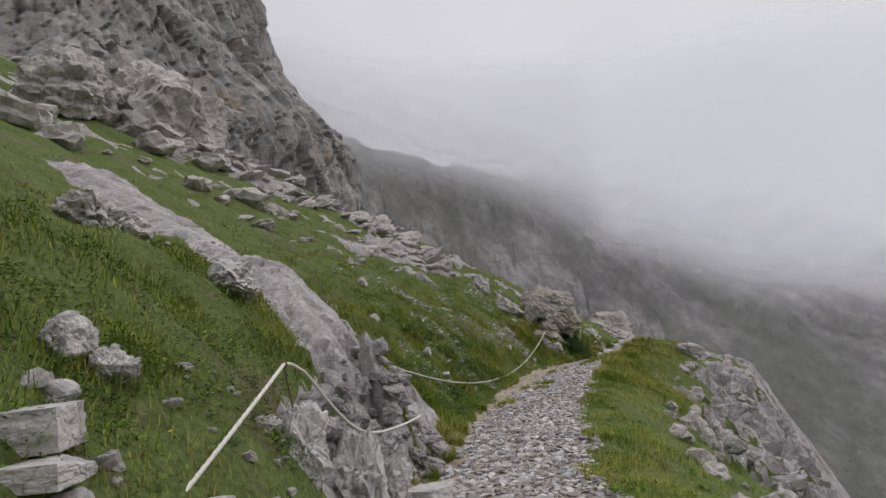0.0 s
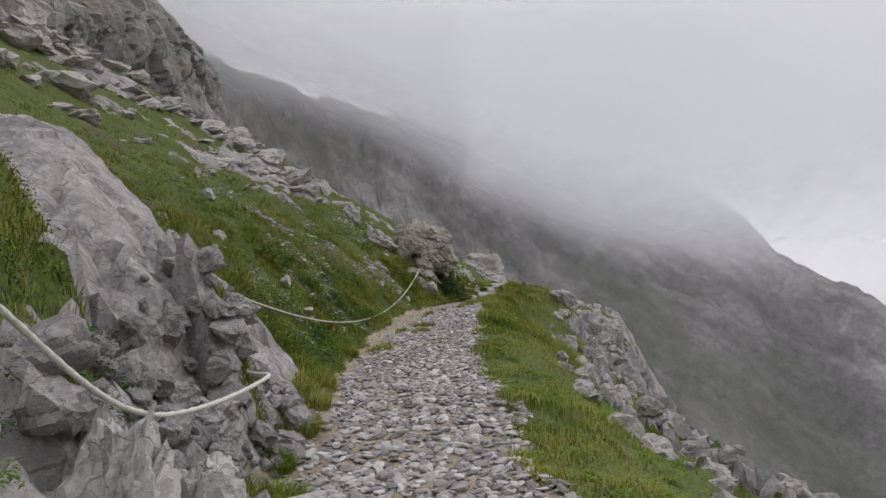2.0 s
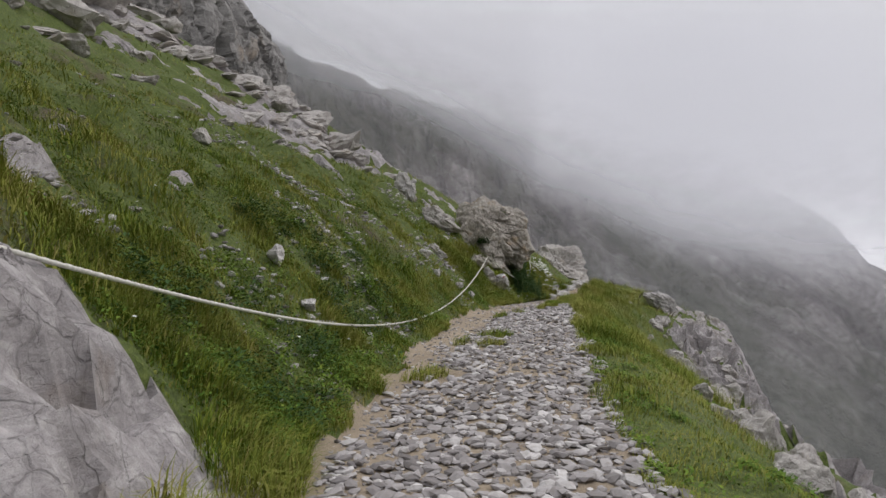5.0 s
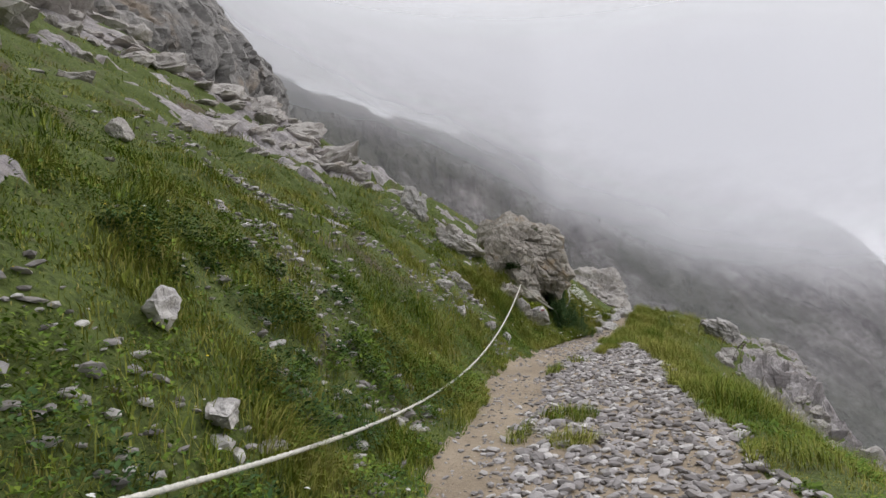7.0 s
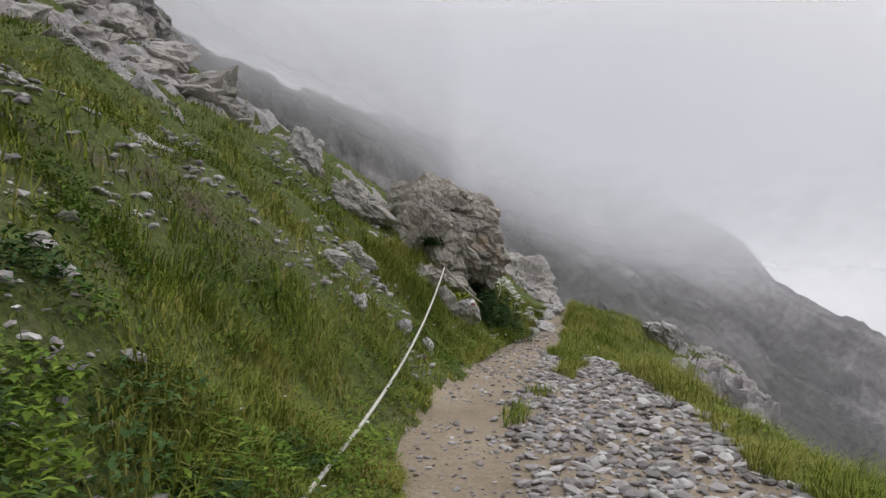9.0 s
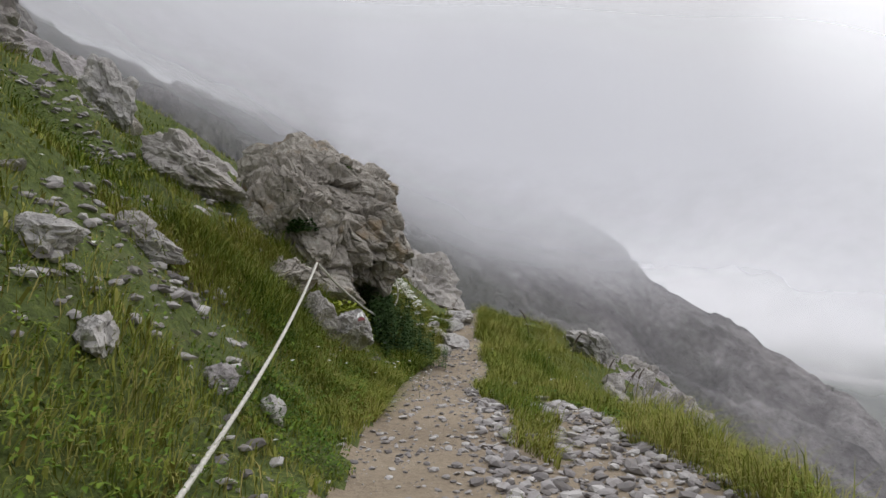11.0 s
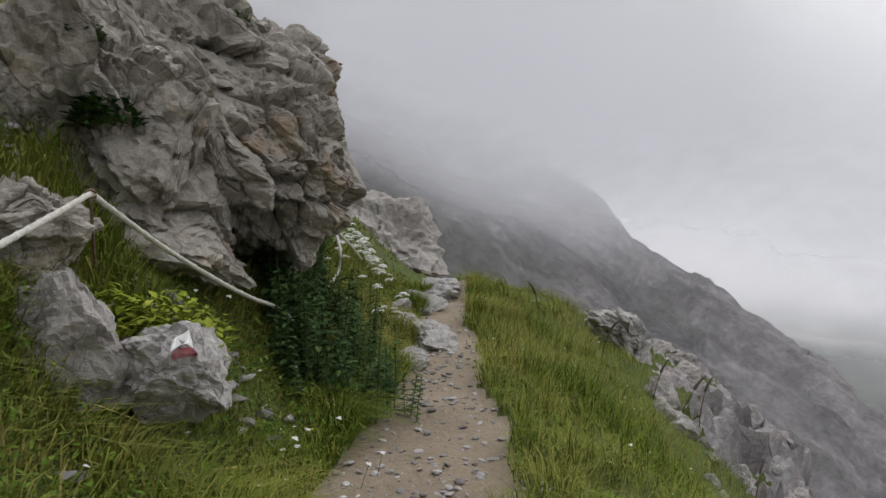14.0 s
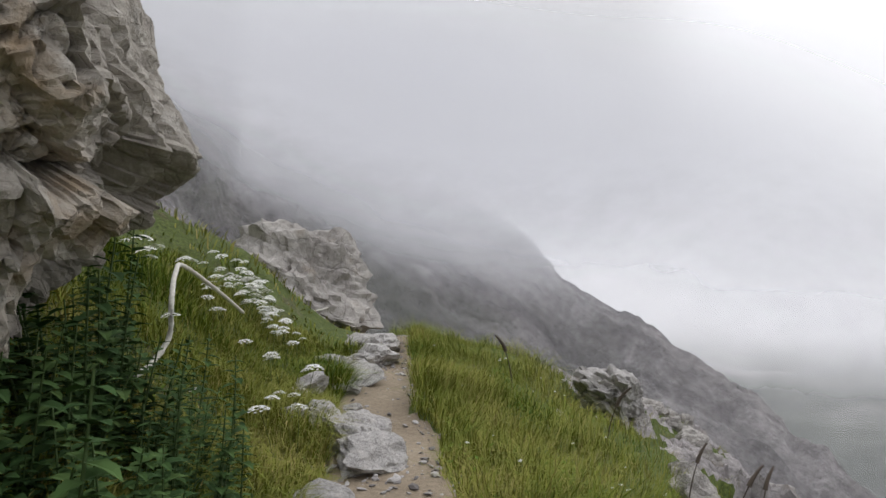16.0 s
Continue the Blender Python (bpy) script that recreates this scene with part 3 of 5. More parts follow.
# Low last number: the mountain's shade on the fog is put into its tone.
for height, args in (
    (8, (4, 64, 0.04, 0.72, 112, 16, 6, (58, 150), 0.68)),
    (16, (4, 68, 0.04, 0.72, 112, 19, 7, (52, 140), 0.71)),
    (27, (4, 72, 0.04, 0.72, 112, 22, 8, (46, 130), 0.74)),
):
    mist_drape(height, mist_material("mist", *args))
for radius, bottom, top, args in (
    (700, -205, 100, (-65, -65, 0.10, 0.90, 16, 85, 10, (-25, 90), 0.9)),
    (1100, -215, 155, (-108, -108, 0.06, 0.94, 16, 85, 10, (-40, 145), 0.9)),
    (1700, -225, 240, (-150, -150, 0.0, 0.96, 16, 60, 8, (-60, 225), 0.9)),
    (2600, -230, 350, (-165, -165, 0.0, 0.98, 16, 50, 6, (-90, 340), 0.9)),
):
    mist_bank(radius, bottom, top, mist_material("mist", *args))


# ---------------------------------------------------------------- rocks
def rock_data(name, size, seed, material, level=4, cuts=9, rough=0.12, strata=0.0, smooth=False, blocky=0.0, square=False):
    """A broken rock: a ball with planes struck off it, then chipped. Its base is at z = 0."""
    rnd = np.random.RandomState(seed)
    bm = bmesh.new()
    bmesh.ops.create_icosphere(bm, subdivisions=level, radius=1.0)
    v = np.array([q.co[:] for q in bm.verts])
    f = np.array([[q.index for q in p.verts] for p in bm.faces])
    bm.free()
    for _ in range(cuts):
        n = rnd.normal(size=3)
        n /= np.linalg.norm(n)
        d = rnd.uniform(0.48, 0.82)
        over = np.maximum(v @ n - d, 0)
        v = v - over[:, None] * n
    if square:
        v = np.clip(v, -0.52, 0.52)
    v = v / (np.ptp(v, axis=0) / 2)
    dirs = v / np.linalg.norm(v, axis=1, keepdims=True)
    o = rnd.uniform(0, 50)
    n = fbm(v[:, 0] * 1.7 + o, v[:, 1] * 1.7, v[:, 2] * 1.7, 5, seed % 97, True)
    v = v + dirs * (rough * (n - 0.4))[:, None]
    if strata:
        w = v[:, 2] * 3.2 + 0.9 * v[:, 0] + 0.5 * fbm(v[:, 0] * 1.5 + o, v[:, 1] * 1.5, v[:, 2], 3, 5)
        v = v + dirs * (strata * (w - np.floor(w) - 0.5))[:, None]
    if blocky:
        q = v + 0.12 * np.stack([fbm(v[:, 0] * 2 + o, v[:, 1] * 2, v[:, 2] * 2, 3, 70 + k) for k in range(3)], 1)
        for scale, amount in ((1.3, blocky), (3.2, blocky * 0.42), (8.0, blocky * 0.14), (17.0, blocky * 0.05)):
            val, gap = facets(q[:, 0] * scale + o, q[:, 1] * scale, q[:, 2] * scale * 1.15 + 0.5 * q[:, 0] * scale, seed % 89)
            v = v + dirs * (1.15 * amount * val - 0.3 * amount * (1 - step(0, 0.1, gap)))[:, None]
    v = v * np.asarray(size) / 2
    v[:, 2] -= v[:, 2].min()
    return mesh_of(name, v, f, material, smooth)


def place(x, y, sink=0.1, turn=0.0, tip=0.0, lean=0.0):
    return pose(x, y, float(ground_z(x, y)) - sink, tip, lean, turn)


def rock(name, x, y, size, seed, material, label, sink=0.15, turn=0, tip=0, lean=0, group="", **kw):
    ob = new(name, rock_data(name, size, seed, material, **kw))
    ob.matrix_world = place(x, y, sink * size[2], turn, tip, lean)
    return tagged(ob, label, "boulder" if max(size) > 1 else "rock", group)


boulder = tagged(new("large_boulder"), "large craggy limestone boulder of cracked blocks beside the path", "boulder")
for x, y, z, size, seed, turn, tip, lean in (
    (3.5, 28.32, 0.8, (1.5, 2.15, 1.72), 3, 18, 0, -8),
    (2.86, 29.0, 1.36, (1.95, 2.3, 1.95), 4, 35, 8, -6),
    (2.3, 27.95, 0.95, (1.05, 1.2, 1.4), 5, 0, 10, 8),
    (2.6, 28.45, 1.2, (1.35, 1.4, 1.6), 6, 60, 0, 0),
    (3.3, 28.85, 1.6, (1.15, 1.35, 1.15), 9, 25, 0, 24),
    (2.68, 27.65, 0.5, (1.3, 1.0, 1.05), 10, 20, 0, 0),
    (2.3, 26.55, 0.34, (0.75, 0.55, 0.55), 7, 20, 0, -20),
    (1.98, 27.5, 0.85, (0.6, 0.6, 0.7), 11, 70, 0, 0),
    (2.78, 27.95, 0.95, (1.35, 1.2, 1.6), 13, 15, 0, 0),
):
    part("block", rock_data("block", size, seed, BOULDER, level=7 if seed == 3 else 6, cuts=14, rough=0.03, strata=0.02, blocky=0.2), boulder, m=pose(x, y, z - size[2] / 2, tip, lean, turn))

cap = rock("flat_boulder", 6.65, 35.5, (2.3, 1.6, 1.7), 8, ROCK, "flat-topped limestone boulder at the crest of the path", 0.1, level=5, cuts=10, strata=0.08, blocky=0.15)
cap.matrix_world = pose(6.65, 35.5, -0.95, 0, 11, 36)
rock("upright_boulder", 0.4, 28.8, (0.68, 0.6, 0.85), 12, PALE, "upright pale limestone boulder on the slope", 0.15, level=5, blocky=0.2)
rock("long_boulder", 1.15, 27.3, (1.15, 0.7, 0.62), 15, ROCK, "long low limestone boulder in the grass", 0.2, turn=-20, lean=22, level=5, blocky=0.2)
marked = rock("marked_rock", 2.72, 25.95, (0.46, 0.46, 0.4), 19, PALE, "pale lilac-grey rock with a white and red trail mark", 0.2, level=5, blocky=0.12)
marked.matrix_world = pose(2.78, 26.06, -0.32, 0, 26, 15)
rock("grey_rock", 2.5, 26.05, (0.36, 0.34, 0.5), 20, ROCK, "grey weathered rock in the grass beside the marked one", 0.3, level=5, blocky=0.15)
rock("edge_slab", 9.75, 32.5, (1.7, 0.75, 0.6), 23, PALE, "pale limestone slab at the edge of the drop", 0.4, turn=25, lean=24, level=5, blocky=0.2)
rock("square_block", -1.6, 2.4, (0.26, 0.24, 0.15), 31, PALE, "square pale limestone block on the bank", 0.2, turn=10, level=5, cuts=5, rough=0.05, square=True)
rock("flat_block", -1.5, 2.25, (0.28, 0.26, 0.085), 32, PALE, "flat pale limestone block on the bank", 0.3, turn=5, level=5, cuts=5, rough=0.05, square=True)
rock("pale_rock", -1.9, 3.1, (0.22, 0.22, 0.24), 33, PALE, "pale angular rock bedded in the bank", 0.35, level=5, blocky=0.2)
rock("pale_rock", -1.76, 3.25, (0.24, 0.2, 0.2), 34, PALE, "pale angular rock bedded in the bank", 0.35, level=5, blocky=0.2)
rock("pale_rock", -1.72, 2.75, (0.16, 0.14, 0.12), 45, PALE, "small pale stone on the bare bank", 0.3, level=3, rough=0.06)
rock("slope_rock", -0.8, 15.1, (0.16, 0.5, 0.12), 46, PALE, "pale stone slab lying in the turf", 0.3, turn=20, level=4, blocky=0.15)
rock("slope_rock", -3.2, 19.9, (0.3, 0.28, 0.3), 47, ROCK, "rounded grey stone on the slope", 0.25, level=4)
rock("slope_rock", 1.1, 24.2, (0.42, 0.3, 0.2), 48, PALE, "white angular stone in the grass", 0.2, lean=15, level=4, blocky=0.2)
rock("slope_rock", 0.9, 24.3, (0.36, 0.3, 0.26), 49, ROCK, "grey angular stone in the grass", 0.5, level=4, blocky=0.2)
rock("slope_rock", 0.7, 22.8, (0.3, 0.25, 0.2), 50, PALE, "pale angular stone in the grass", 0.3, level=4, blocky=0.2)
rock("slope_rock", 0.95, 22.5, (0.16, 0.34, 0.2), 51, PALE, "pale upright stone in the grass", 0.3, level=4, blocky=0.2)
rock("slope_rock", 1.45, 23.1, (0.18, 0.2, 0.16), 52, SLAB, "lilac-grey stone under the rope", 0.3, level=4, blocky=0.1)
rock("slope_rock", 1.75, 23.25, (0.14, 0.2, 0.18), 53, PALE, "pale upright stone beside the path", 0.3, level=4, blocky=0.15)
rock("step_rock", 6.5, 32.45, (0.6, 0.5, 0.32), 54, PALE, "pale rock forming a step in the path", 0.4, turn=30, level=4, blocky=0.2)
rock("step_rock", 5.25, 30.2, (0.5, 0.42, 0.3), 55, PALE, "pale rock bedded at the edge of the path", 0.4, turn=10, level=4, blocky=0.15)
rock("step_rock", 5.38, 29.75, (0.32, 0.3, 0.22), 56, PALE, "pale rock bedded at the edge of the path", 0.4, turn=60, level=4, blocky=0.15)
rock("step_rock", 6.95, 33.2, (0.7, 0.5, 0.25), 57, PALE, "flat pale rock at the crest of the path", 0.4, turn=40, level=4, blocky=0.2)
for x, y, size, seed, turn in ((-1.05, 5.45, (0.5, 0.8, 0.9), 35, 10), (-0.98, 6.05, (0.45, 0.7, 0.7), 36, 25), (-1.0, 6.7, (0.4, 0.6, 0.4), 58, -10), (-1.2, 7.5, (0.5, 0.6, 0.36), 59, 15), (-1.12, 8.3, (0.4, 0.5, 0.3), 60, 30), (-1.02, 9.2, (0.36, 0.42, 0.28), 61, -20), (-0.9, 10.0, (0.3, 0.34, 0.24), 62, 5), (-1.56, 10.78, (0.3, 0.3, 0.32), 63, 5), (-1.3, 4.7, (0.4, 0.5, 0.6), 64, 0)):
    rock("bank_rock", x, y, size, seed, PALE if y < 7 else SLAB, "pale fractured rock face of the bank" if y < 7 else "grey fractured rock at the foot of the slab", 0.45 if y < 7 else 0.55, turn=turn, level=5, cuts=14, blocky=0.24)
rock("path_block", -0.66, 6.55, (0.5, 0.4, 0.3), 37, PALE, "white square block at the edge of the path", 0.2, turn=-10, level=5, cuts=7, rough=0.07, square=True)
rock("slope_outcrop", -2.75, 7.6, (0.5, 1.3, 0.5), 38, PALE, "narrow pale outcrop in the turf", 0.45, turn=35, level=5, blocky=0.2)
rock("slope_outcrop", -4.4, 8.2, (1.0, 1.2, 0.9), 39, ROCK, "grey outcrop in the steep turf", 0.45, turn=10, level=5, blocky=0.25)
rock("slope_outcrop", -4.0, 7.1, (0.7, 0.9, 0.6), 40, ROCK, "grey outcrop in the steep turf", 0.45, turn=50, level=5, blocky=0.25)
rock("slope_outcrop", -1.2, 15.4, (0.2, 0.55, 0.24), 41, PALE, "pale stone slab lying in the turf", 0.4, turn=25, level=4)
rock("high_boulder", -15.0, 33.0, (4.5, 4.5, 4.6), 42, ROCK, "great grey boulder high on the slope", 0.2, level=5, blocky=0.2)
rock("high_boulder", -13.0, 33.5, (3.6, 3.6, 3.0), 43, ROCK, "great tilted grey boulder high on the slope", 0.2, lean=-20, level=5, blocky=0.2)
rock("high_boulder", -17.0, 29.0, (3.5, 4.0, 3.0), 44, ROCK, "great grey boulder high on the slope", 0.3, level=5, blocky=0.2)


def scatter_rocks(name, count, spot, sizes, seed, material, label, group, variants=6, level=3, flat=0.6, sink=0.3):
    """Rocks of one kind, each its own thing; the few shapes are shared."""
    rnd = random.Random(seed)
    shapes = [rock_data(name, (1, rnd.uniform(0.7, 1.0), flat * rnd.uniform(0.7, 1.2)), seed + k, material, level=level, cuts=10, blocky=0.2) for k in range(variants)]
    for k in range(count):
        x, y = spot(rnd)
        s = sizes[0] + (sizes[1] - sizes[0]) * rnd.random() ** 2.2
        ob = new(name, shapes[k % variants])
        ob.matrix_world = place(x, y, sink * s * flat, rnd.uniform(0, 360), rnd.uniform(-18, 18), rnd.uniform(-5, 25)) @ Matrix.Diagonal((s, s, s, 1))
        tagged(ob, label, "rock", group)


def up_slope(y, d):
    return float(np.interp(y, PATH_Y, LEFT_X)) - d, y


def off_edge(y, e):
    return float(np.interp(y, PATH_Y, RIGHT_X)) + e, y


def on_ledge(r):
    x = r.uniform(-16, -1.5)
    return x, float(ledge_y(x)) + r.gauss(0, 1.1)


scatter_rocks("bench_rock", 120, on_ledge, (0.3, 1.5), 100, ROCK, "grey slabby rock of the broken ledge above the slope", "rocks of the ledge", level=3, flat=0.42)
scatter_rocks("bench_rock", 34, lambda r: up_slope(r.uniform(23, 31), r.gauss(7.6, 1.5)), (0.25, 1.0), 115, ROCK, "grey slabby rock lying in the upper turf", "rocks of the ledge", level=3, flat=0.42, sink=0.45)
scatter_rocks("high_rock", 130, lambda r: (r.uniform(-26, -7), r.uniform(22, 46)), (0.4, 2.4), 130, ROCK, "grey rock strewn below the cliff", "rocks below the cliff", level=3)
scatter_rocks("edge_rock", 210, lambda r: (lambda y: off_edge(y, float(edge_d(y)) * r.triangular(0.3, 1.15, 0.85)))(r.uniform(6, 34.5)), (0.12, 0.6), 160, ROCK, "grey jagged rock breaking through the turf at the drop", "rocks along the edge", level=3, flat=0.9, sink=0.45)
scatter_rocks("bank_stone", 260, lambda r: up_slope(r.uniform(5.6, 9.7), r.uniform(0.0, 0.85)), (0.07, 0.34), 190, SLAB, "grey broken rock at the foot of the slab", "rocks of the bank", level=3, flat=0.7)
scatter_rocks("slope_stone", 56, lambda r: up_slope(r.uniform(12.5, 28), abs(r.gauss(2.6, 1.6)) + 0.3), (0.05, 0.24), 220, ROCK, "grey flat stone lying in the grass of the slope", "stones on the slope", level=3, flat=0.34, sink=0.45)
scatter_rocks("bare_bank_stone", 46, lambda r: up_slope(r.uniform(1.6, 5.2), r.uniform(0.1, 1.15)), (0.05, 0.24), 270, PALE, "pale stone lying on the bare earth of the bank", "stones on the bare bank", level=2, flat=0.6)
scatter_rocks("step_stone", 26, lambda r: (lambda y: (float(np.interp(y, PATH_Y, LEFT_X)) + r.uniform(-0.25, 0.35), y))(r.uniform(28.6, 33.6)), (0.12, 0.5), 250, PALE, "pale stone bedded in the path", "stones of the path's steps", level=3, flat=0.45)


# ---------------------------------------------------------------- hand rope
def rope_material():
    m = Nodes("white_rope", 0.9)
    fine = m.noise(60, 4)
    m.bump(fine, 0.5, 0.004)
    return m.colour(m.ramp(fine, (0.3, (0.42, 0.41, 0.36)), (0.7, (0.68, 0.66, 0.6))))


ROPE = rope_material()


def rope_between(a, b, sag=0.0, side=0.0, sag_skew=0.0, side_skew=0.0):
    a, b = np.array(a, float), np.array(b, float)
    t = np.linspace(0, 1, int(np.linalg.norm(b - a) * 1.06 / 0.03) + 8)
    u = 4 * t * (1 - t)
    p = a + (b - a) * t[:, None]
    p[:, 2] -= sag * u + sag_skew * u * (2 * t - 1)
    p[:, 0] += side * u + side_skew * u * (2 * t - 1)
    return p


def rope_through(*points):
    """A slack line through a few points."""
    q = np.array(points, float)
    q = np.vstack([2 * q[0] - q[1], q, 2 * q[-1] - q[-2]])
    out = []
    for k in range(1, len(q) - 2):
        t = np.linspace(0, 1, max(6, int(np.linalg.norm(q[k + 1] - q[k]) / 0.03)), endpoint=k == len(q) - 3)[:, None]
        out.append(0.5 * (2 * q[k] + (q[k + 1] - q[k - 1]) * t + (2 * q[k - 1] - 5 * q[k] + 4 * q[k + 1] - q[k + 2]) * t**2 + (3 * q[k] - q[k - 1] - 3 * q[k + 1] + q[k + 2]) * t**3))
    return np.vstack(out)


def rope_span(p, radius=0.0115, clear=0.0):
    if clear:
        p = p.copy()
        low = land(p[:, 0], p[:, 1]) + clear
        low[[0, -1]] = p[[0, -1], 2]
        p[:, 2] = np.maximum(p[:, 2], low)
        for _ in range(30):
            p[1:-1, 2] = np.maximum((p[:-2, 2] + p[1:-1, 2] + p[2:, 2]) / 3, low[1:-1])
    n = len(p)
    run = np.r_[0, np.cumsum(np.linalg.norm(np.diff(p, axis=0), axis=1))]
    tan = np.gradient(p, axis=0)
    tan /= np.linalg.norm(tan, axis=1, keepdims=True)
    side = np.cross(tan, (0, 0, 1.0))
    side /= np.linalg.norm(side, axis=1, keepdims=True)
    up = np.cross(side, tan)
    k = 12
    ang = np.linspace(0, 2 * math.pi, k, endpoint=False)
    lay = (run / 0.075 * 2 * math.pi)[:, None]
    r = radius * (1 + 0.16 * np.cos(3 * (ang[None, :] - lay / 3)))
    v = p[:, None] + r[..., None] * (np.cos(ang)[None, :, None] * side[:, None] + np.sin(ang)[None, :, None] * up[:, None])
    i = np.arange(n * k).reshape(n, k)
    j = np.roll(i, -1, 1)
    f = np.stack([i[:-1], j[:-1], j[1:], i[1:]], -1).reshape(-1, 4)
    return mesh_of("span", v.reshape(-1, 3), f, ROPE)


TIE_A, TIE_B, TIE_C, TIE_D = (-1.31, 4.58, 1.18), (-1.45, 10.65, 0.78), (2.55, 26.39, 0.56), (7.72, 35.9, 0.32)
hand_rope = tagged(new("hand_rope"), "white twisted rope strung along the slope as a handline", "rope")
for line, clear in (
    (rope_between((-1.36, -1.2, -0.25), TIE_A, 0.05), 0),
    (rope_through(TIE_A, (-1.33, 5.15, 1.09), (-1.08, 6.00, 0.47), (-0.71, 7.25, 0.39), (-1.07, 8.66, 0.26), (-1.11, 9.82, 0.62), (-1.38, 10.47, 0.63), TIE_B), 0.11),
    (rope_between(TIE_B, TIE_C, 1.0, -0.15, 0.17, 0.02), 0.03),
    (rope_through(TIE_C, (2.81, 26.69, 0.34), (3.06, 26.99, 0.16), (3.28, 27.29, 0.02), (3.49, 27.59, -0.09), (3.62, 27.82, -0.22), (3.66, 27.9, -0.4)), 0),
    (rope_through((4.08, 28.9, -0.1), (4.15, 29.0, -0.07), (4.23, 29.1, 0.03), (4.24, 29.12, 0.19), (4.3, 29.5, 0.3), (4.39, 29.91, 0.33), (4.63, 30.27, 0.18), (4.9, 30.8, 0.0)), 0),
    (rope_through((6.4, 34.4, -0.3), (7.0, 35.0, -0.25), (7.55, 35.6, 0.0), TIE_D), 0),
):
    part("span", rope_span(line, clear=clear), hand_rope)


def iron_material():
    m = Nodes("rusty_iron", 0.6, 0.7)
    return m.colour(m.ramp(m.noise(40, 4), (0.3, (0.10, 0.06, 0.04)), (0.7, (0.22, 0.15, 0.11))))


IRON = iron_material()


def pin_data():
    """A bent iron pin with an eye."""
    a = np.linspace(0, 2 * math.pi, 26)
    loop = np.stack([0.022 * np.sin(a), 0 * a, 0.022 - 0.022 * np.cos(a)], 1)
    stem = np.stack([0 * np.linspace(0, 1, 8), 0 * np.linspace(0, 1, 8), np.linspace(-0.28, 0, 8)], 1)
    me = rope_span(np.vstack([stem[:-1], loop]) + 1e-5 * np.arange(33)[:, None], 0.006)
    me.materials.clear()
    me.materials.append(IRON)
    return me


PIN = pin_data()
for p in (TIE_A, TIE_B, TIE_C, TIE_D):
    part("anchor_pin", PIN, hand_rope, "rusty iron anchor pin", m=pose(p[0], p[1], p[2] - 0.03, 12, -10, 30))


# ---------------------------------------------------------------- trail mark
def paint(name, col):
    m = Nodes(name, 0.6)
    return m.colour(m.mix(m.grey(m.noise(35, 6, 0.7), 0.5, 0.72, 0.0, 0.6), col, (0.3, 0.28, 0.27)))


def painted_patch(name, rock_ob, centre, right, up, w, h, material, label):
    """A thin coat of paint that follows the rock's face."""
    inv = rock_ob.matrix_world.inverted()
    n, k, v = 9, 5, []
    away = Vector(right).cross(Vector(up)).normalized()
    for b in range(k):
        for a in range(n):
            p = Vector(centre) + Vector(right) * (w * (a / (n - 1) - 0.5)) + Vector(up) * (h * (b / (k - 1) - 0.5)) + 0.004 * Vector((noise.noise((a, b, 1)), noise.noise((a, b, 5)), 0))
            hit, place_on, normal, _ = rock_ob.closest_point_on_mesh(inv @ p)
            v.append(place_on + normal * 0.004)
    part(name, mesh_of(name, np.array([q[:] for q in v]), grid_faces(k, n), material), rock_ob, label)


bpy.context.view_layer.update()
painted_patch("white_paint", marked, (2.9, 25.86, 0.06), (0.96, 0.28, 0.0), (-0.05, 0.15, 0.98), 0.12, 0.045, paint("white_paint", (0.8, 0.8, 0.78)), "white painted trail mark")
painted_patch("red_paint", marked, (2.91, 25.86, 0.008), (0.96, 0.28, 0.0), (-0.05, 0.15, 0.98), 0.115, 0.04, paint("red_paint", (0.24, 0.05, 0.06)), "red painted trail mark")



# ---------------------------------------------------------------- gravel of the path
def chip_shapes(count, seed):
    """Flat broken stones of twenty faces."""
    rnd = np.random.RandomState(seed)
    bm = bmesh.new()
    bmesh.ops.create_icosphere(bm, subdivisions=1, radius=0.5)
    base = np.array([v.co[:] for v in bm.verts])
    faces = np.array([[v.index for v in f.verts] for f in bm.faces])
    bm.free()
    out = []
    for _ in range(count):
        v = base.copy()
        for _ in range(7):
            n = rnd.normal(size=3)
            n /= np.linalg.norm(n)
            v -= np.maximum(v @ n - rnd.uniform(0.26, 0.42), 0)[:, None] * n
        v *= (1.0, rnd.uniform(0.5, 0.9), rnd.uniform(0.22, 0.45))
        out.append(v)
    return out, faces


def turns(rnd, n, tilt):
    """Random turns as matrices: any heading, a slight tilt."""
    h, a, b = rnd.uniform(0, 2 * math.pi, n), rnd.normal(0, tilt, n), rnd.normal(0, tilt, n)
    m = np.zeros((n, 3, 3))
    m[:, 0, 0], m[:, 0, 1], m[:, 1, 0], m[:, 1, 1], m[:, 2, 2] = np.cos(h), -np.sin(h), np.sin(h), np.cos(h), 1
    t = np.zeros((n, 3, 3))
    t[:, 0, 0], t[:, 1, 1], t[:, 2, 2] = 1, 1, 1
    t[:, 0, 2], t[:, 2, 0], t[:, 1, 2], t[:, 2, 1] = a, -a, b, -b
    return t @ m


